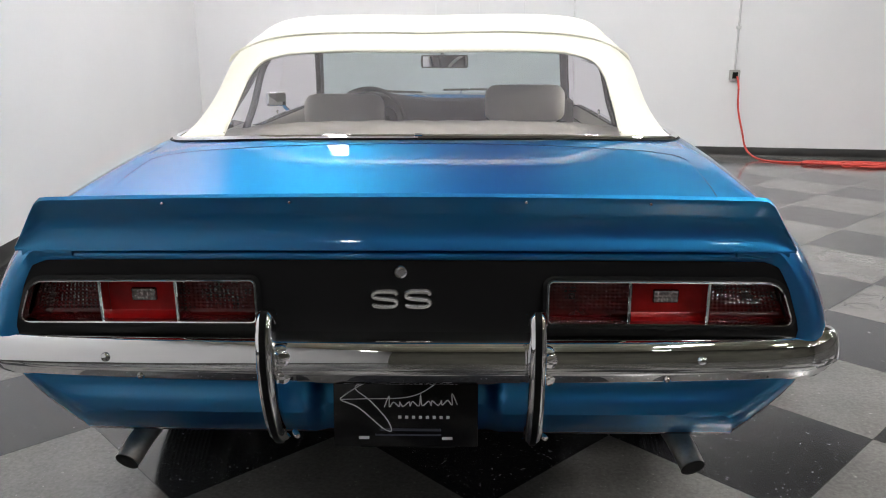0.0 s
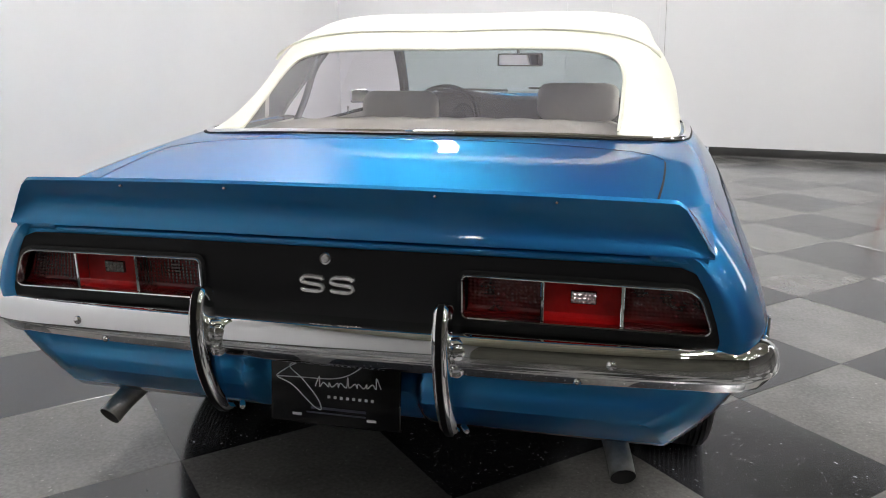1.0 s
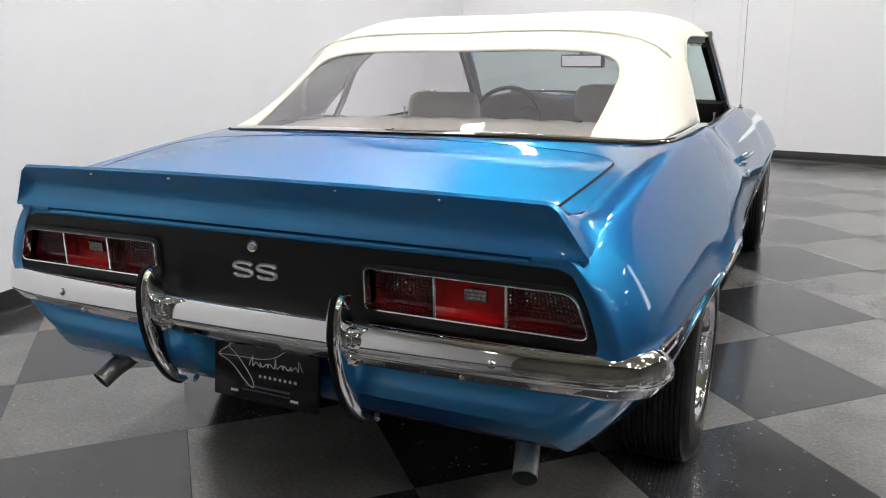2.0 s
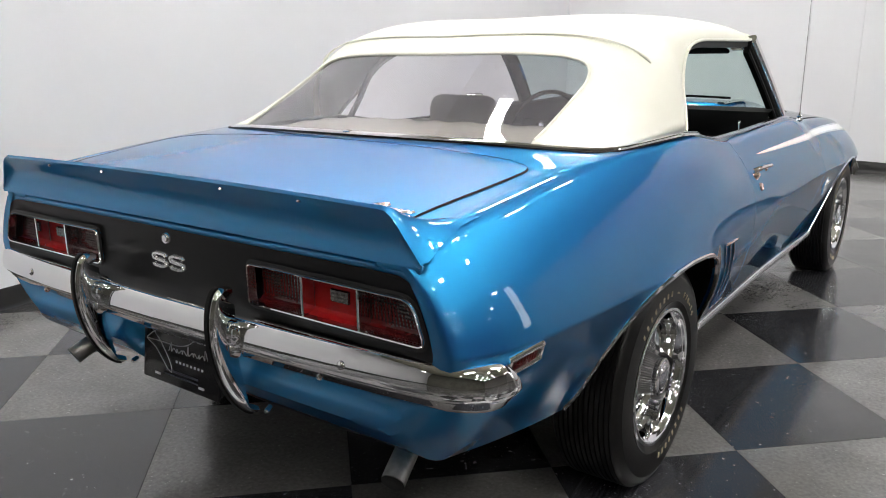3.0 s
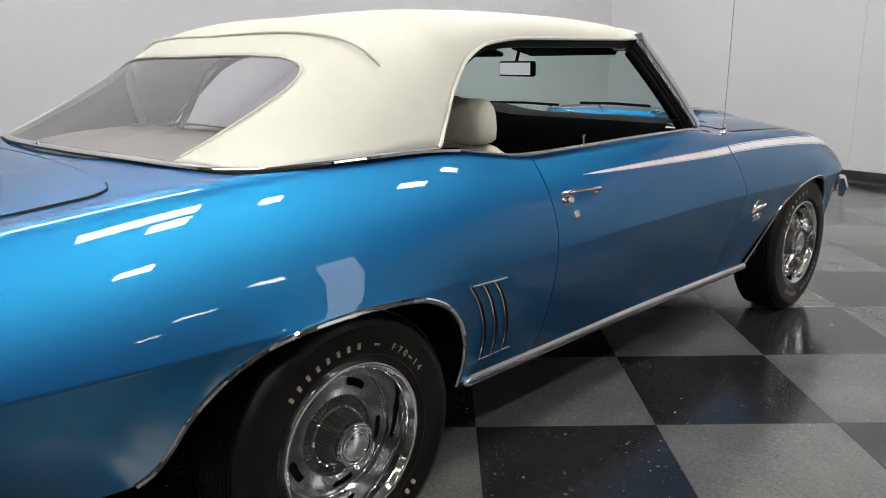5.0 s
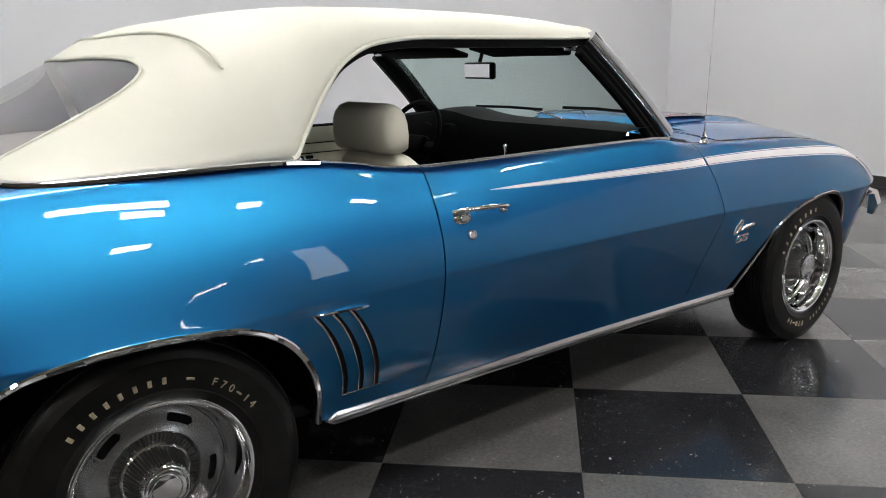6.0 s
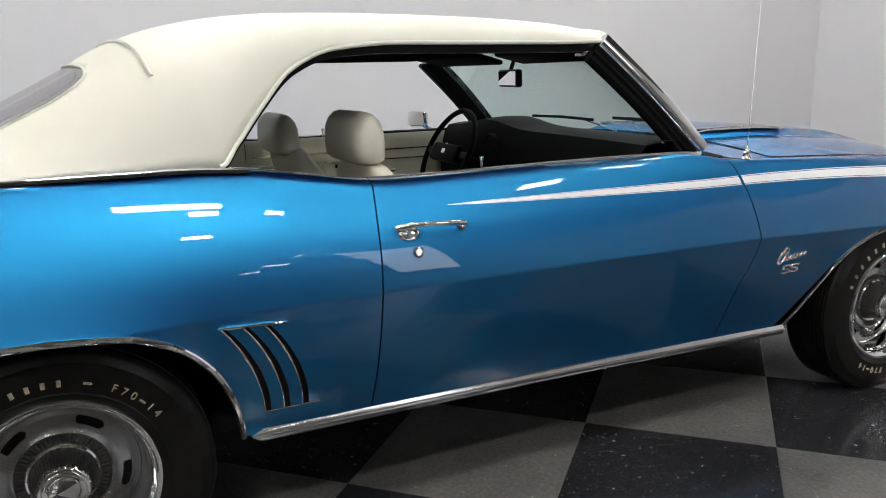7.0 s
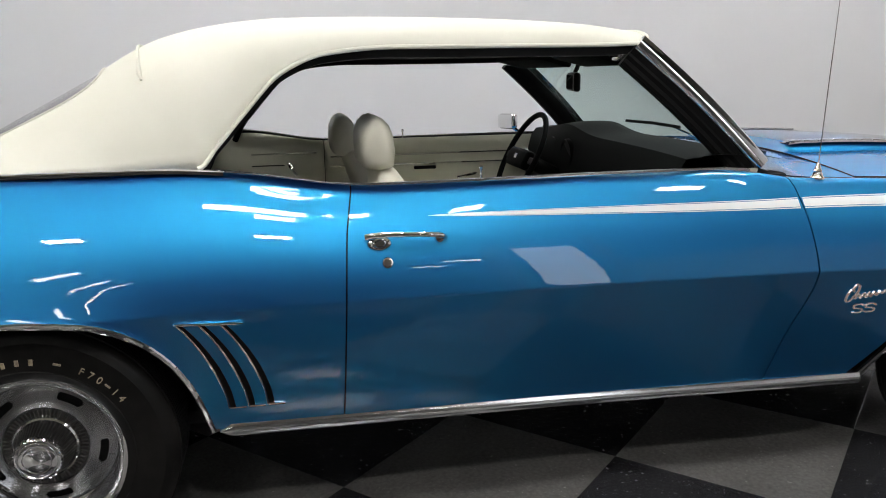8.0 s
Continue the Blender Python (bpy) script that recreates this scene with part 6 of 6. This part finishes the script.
part("console", puffy(-0.10, 1.02, 0.33, 0.10, 1.70, 0.52, 0.03), DASH, car)
part("shift_lever", tube(smooth_path([(0, 1.36, 0.5), (0, 1.37, 0.6), (0.0, 1.39, 0.68)], 4), 0.008, 8), CHROME, car, "chrome shift lever")
part("shift_knob", moved(lathe([(0, 0.03), (0.015, 0.026), (0.02, 0.012), (0.016, 0.0), (0.008, -0.01)], 16), pose(0, 1.392, 0.69, 0, -90, 0)), DASH, car)

# steering wheel
SW = pose(-0.375, 1.565, 0.850, 63, 0, 0)
ring_ = [SW @ Vector((0.192 * math.cos(2 * math.pi * k / 56), 0.192 * math.sin(2 * math.pi * k / 56), 0)) for k in range(56)]
sw = part("steering_wheel", tube(ring_, 0.0115, 10, closed=True, up=(SW.to_3x3() @ Vector((0, 0, 1)))), DASH, car, "black steering wheel with a wide centre pad")
part("horn_pad", moved(box(-0.125, -0.045, -0.02, 0.125, 0.035, 0.022, 0.016, 3), SW), DASH, sw)
for s in (1, -1):
    part("spoke", moved(box(min(s * 0.10, s * 0.188), -0.016, -0.006, max(s * 0.10, s * 0.188), 0.012, 0.006, 0.004, 1), SW), BLACK_TRIM, sw)
part("horn_badge", moved(box(-0.016, -0.012, 0.022, 0.016, 0.008, 0.024, 0.001, 1), SW), STAINLESS, sw)
part("steering_column", tube([SW @ Vector((0, 0, -0.02)), SW @ Vector((0, 0, -0.30))], 0.03, 16), DASH, car)
part("signal_lever", tube([SW @ Vector((-0.02, 0.02, -0.06)), SW @ Vector((-0.15, 0.05, -0.05))], 0.005, 6), CHROME, car)

# inside mirror
part("mirror_stalk", tube(smooth_path([(0.0, 1.675, 1.275), (0.005, 1.672, 1.235), (0.01, 1.652, 1.190)], 4), 0.008, 8), BLACK_TRIM, car)
im = part("inside_mirror", moved(box(-0.125, -0.010, -0.033, 0.125, 0.014, 0.033, 0.011, 4), pose(0.02, 1.640, 1.157, 0, 0, -14)), BLACK_TRIM, car, "rectangular inside mirror")
part("mirror_glass", moved(box(-0.112, -0.0120, -0.0255, 0.112, -0.0095, 0.0255), pose(0.02, 1.640, 1.157, 0, 0, -14)), MIRROR, im)
# folding frame of the top behind the side windows
for s in (1, -1):
    part("top_frame", tube(smooth_path([(s * 0.69, 0.40, 0.93), (s * 0.66, 0.45, 1.03), (s * 0.64, 0.52, 1.15), (s * 0.62, 0.62, 1.225)], 5), 0.013, 8), BLACK_TRIM, car, "black folding frame of the top")

# the body leans a little on its springs; the wheels stand level
LEAN = radians(-0.45)
car.rotation_euler = (0, LEAN, 0)
car.location = (0.004, -0.004, 0)
bpy.context.view_layer.update()
for ob in car.children:
    if ob.name.split(".")[0] == "wheel":
        ob.matrix_basis = Matrix.Rotation(-LEAN, 4, "Y") @ ob.matrix_basis

# ---- floor ----
D = 0.431
S = D * math.sqrt(2)
TX, TY = 1.040, 1.156
thing("floor", slab([(left_x(HALL_Y), HALL_Y), (HALL_X, HALL_Y), (HALL_X, north_y(HALL_X)), CORNER], -0.12, -0.0022), GROUT, "glossy black and grey chequered vinyl tile floor", "floor", kind="structure")
floor = bpy.data.objects["floor"]


def tile_mesh(name, mat):
    h = S / 2 - 0.0006
    bm = bmesh.new()
    lo = [bm.verts.new((a * h, b * h, -0.003)) for a, b in ((-1, -1), (1, -1), (1, 1), (-1, 1))]
    mid = [bm.verts.new((a * h, b * h, -0.0006)) for a, b in ((-1, -1), (1, -1), (1, 1), (-1, 1))]
    hi = [bm.verts.new((a * (h - 0.001), b * (h - 0.001), 0.0)) for a, b in ((-1, -1), (1, -1), (1, 1), (-1, 1))]
    for a, b in ((lo, mid), (mid, hi)):
        for i in range(4):
            j = (i + 1) % 4
            bm.faces.new((a[i], a[j], b[j], b[i]))
    bm.faces.new(hi)
    bmesh.ops.rotate(bm, cent=(0, 0, 0), matrix=Matrix.Rotation(radians(45), 3, "Z"), verts=bm.verts)
    me = bpy.data.meshes.new(name)
    bm.to_mesh(me)
    bm.free()
    me.materials.append(mat)
    return me


tile_dark, tile_pale = tile_mesh("dark_tile", TILE_BLACK), tile_mesh("pale_tile", TILE_GREY)


def clipped(poly):
    """Cut a plan outline at the walls."""
    edges = [((left_x(HALL_Y) + 0.002, HALL_Y), (CORNER[0] + 0.002, CORNER[1]), 1), ((0, north_y(0) - 0.002), (1, north_y(1) - 0.002), 1),
             ((HALL_X, 0), (HALL_X, 1), -1), ((0, HALL_Y), (1, HALL_Y), -1)]
    for (ax, ay), (bx, by), sgn in edges:
        def side(p):
            return -sgn * ((bx - ax) * (p[1] - ay) - (by - ay) * (p[0] - ax))
        out = []
        for p, q in zip(poly, poly[1:] + poly[:1]):
            dp, dq = side(p), side(q)
            if dp >= 0:
                out.append(p)
            if dp * dq < 0:
                t = dp / (dp - dq)
                out.append((p[0] + (q[0] - p[0]) * t, p[1] + (q[1] - p[1]) * t))
        poly = out
        if len(poly) < 3:
            return []
    return poly


cells = []
for i in range(-16, 42):
    for j in range(-30, 18):
        if (i + j) % 2:
            x, y = TX + D * i, TY + D * j
            d = D - 0.0009
            poly = [(x - d, y), (x, y - d), (x + d, y), (x, y + d)]
            cut = clipped(poly)
            if cut:
                cells.append(((x - 1.2) ** 2 + (y - 1.6) ** 2, i, x, y, cut, len(cut) == 4 and all(abs(a[0] - b[0]) + abs(a[1] - b[1]) < 1e-6 for a, b in zip(cut, poly))))
cells.sort(key=lambda q: q[0])
rest = {0: [], 1: []}
count = 0
for _, i, x, y, cut, whole in cells:
    if whole and count < 300:
        ob = new("floor_tile", tile_pale if i % 2 else tile_dark)
        ob.location = (x, y, 0)
        ob.parent = floor
        count += 1
    else:
        rest[i % 2].append(cut)
for k, mat in ((0, TILE_BLACK), (1, TILE_GREY)):
    vs, fs = [], []
    for cut in rest[k]:
        b, n = len(vs), len(cut)
        vs += [(px, py, 0) for px, py in cut] + [(px, py, -0.003) for px, py in cut]
        fs += [tuple(range(b, b + n))] + [(b + q, b + n + q, b + n + (q + 1) % n, b + (q + 1) % n) for q in range(n)]
    me = bpy.data.meshes.new("far_tiles")
    me.from_pydata(vs, [], fs)
    me.materials.append(mat)
    ob = new("far_floor_tiles", me)
    ob.parent = floor
    tagged(ob, kind="stuff")
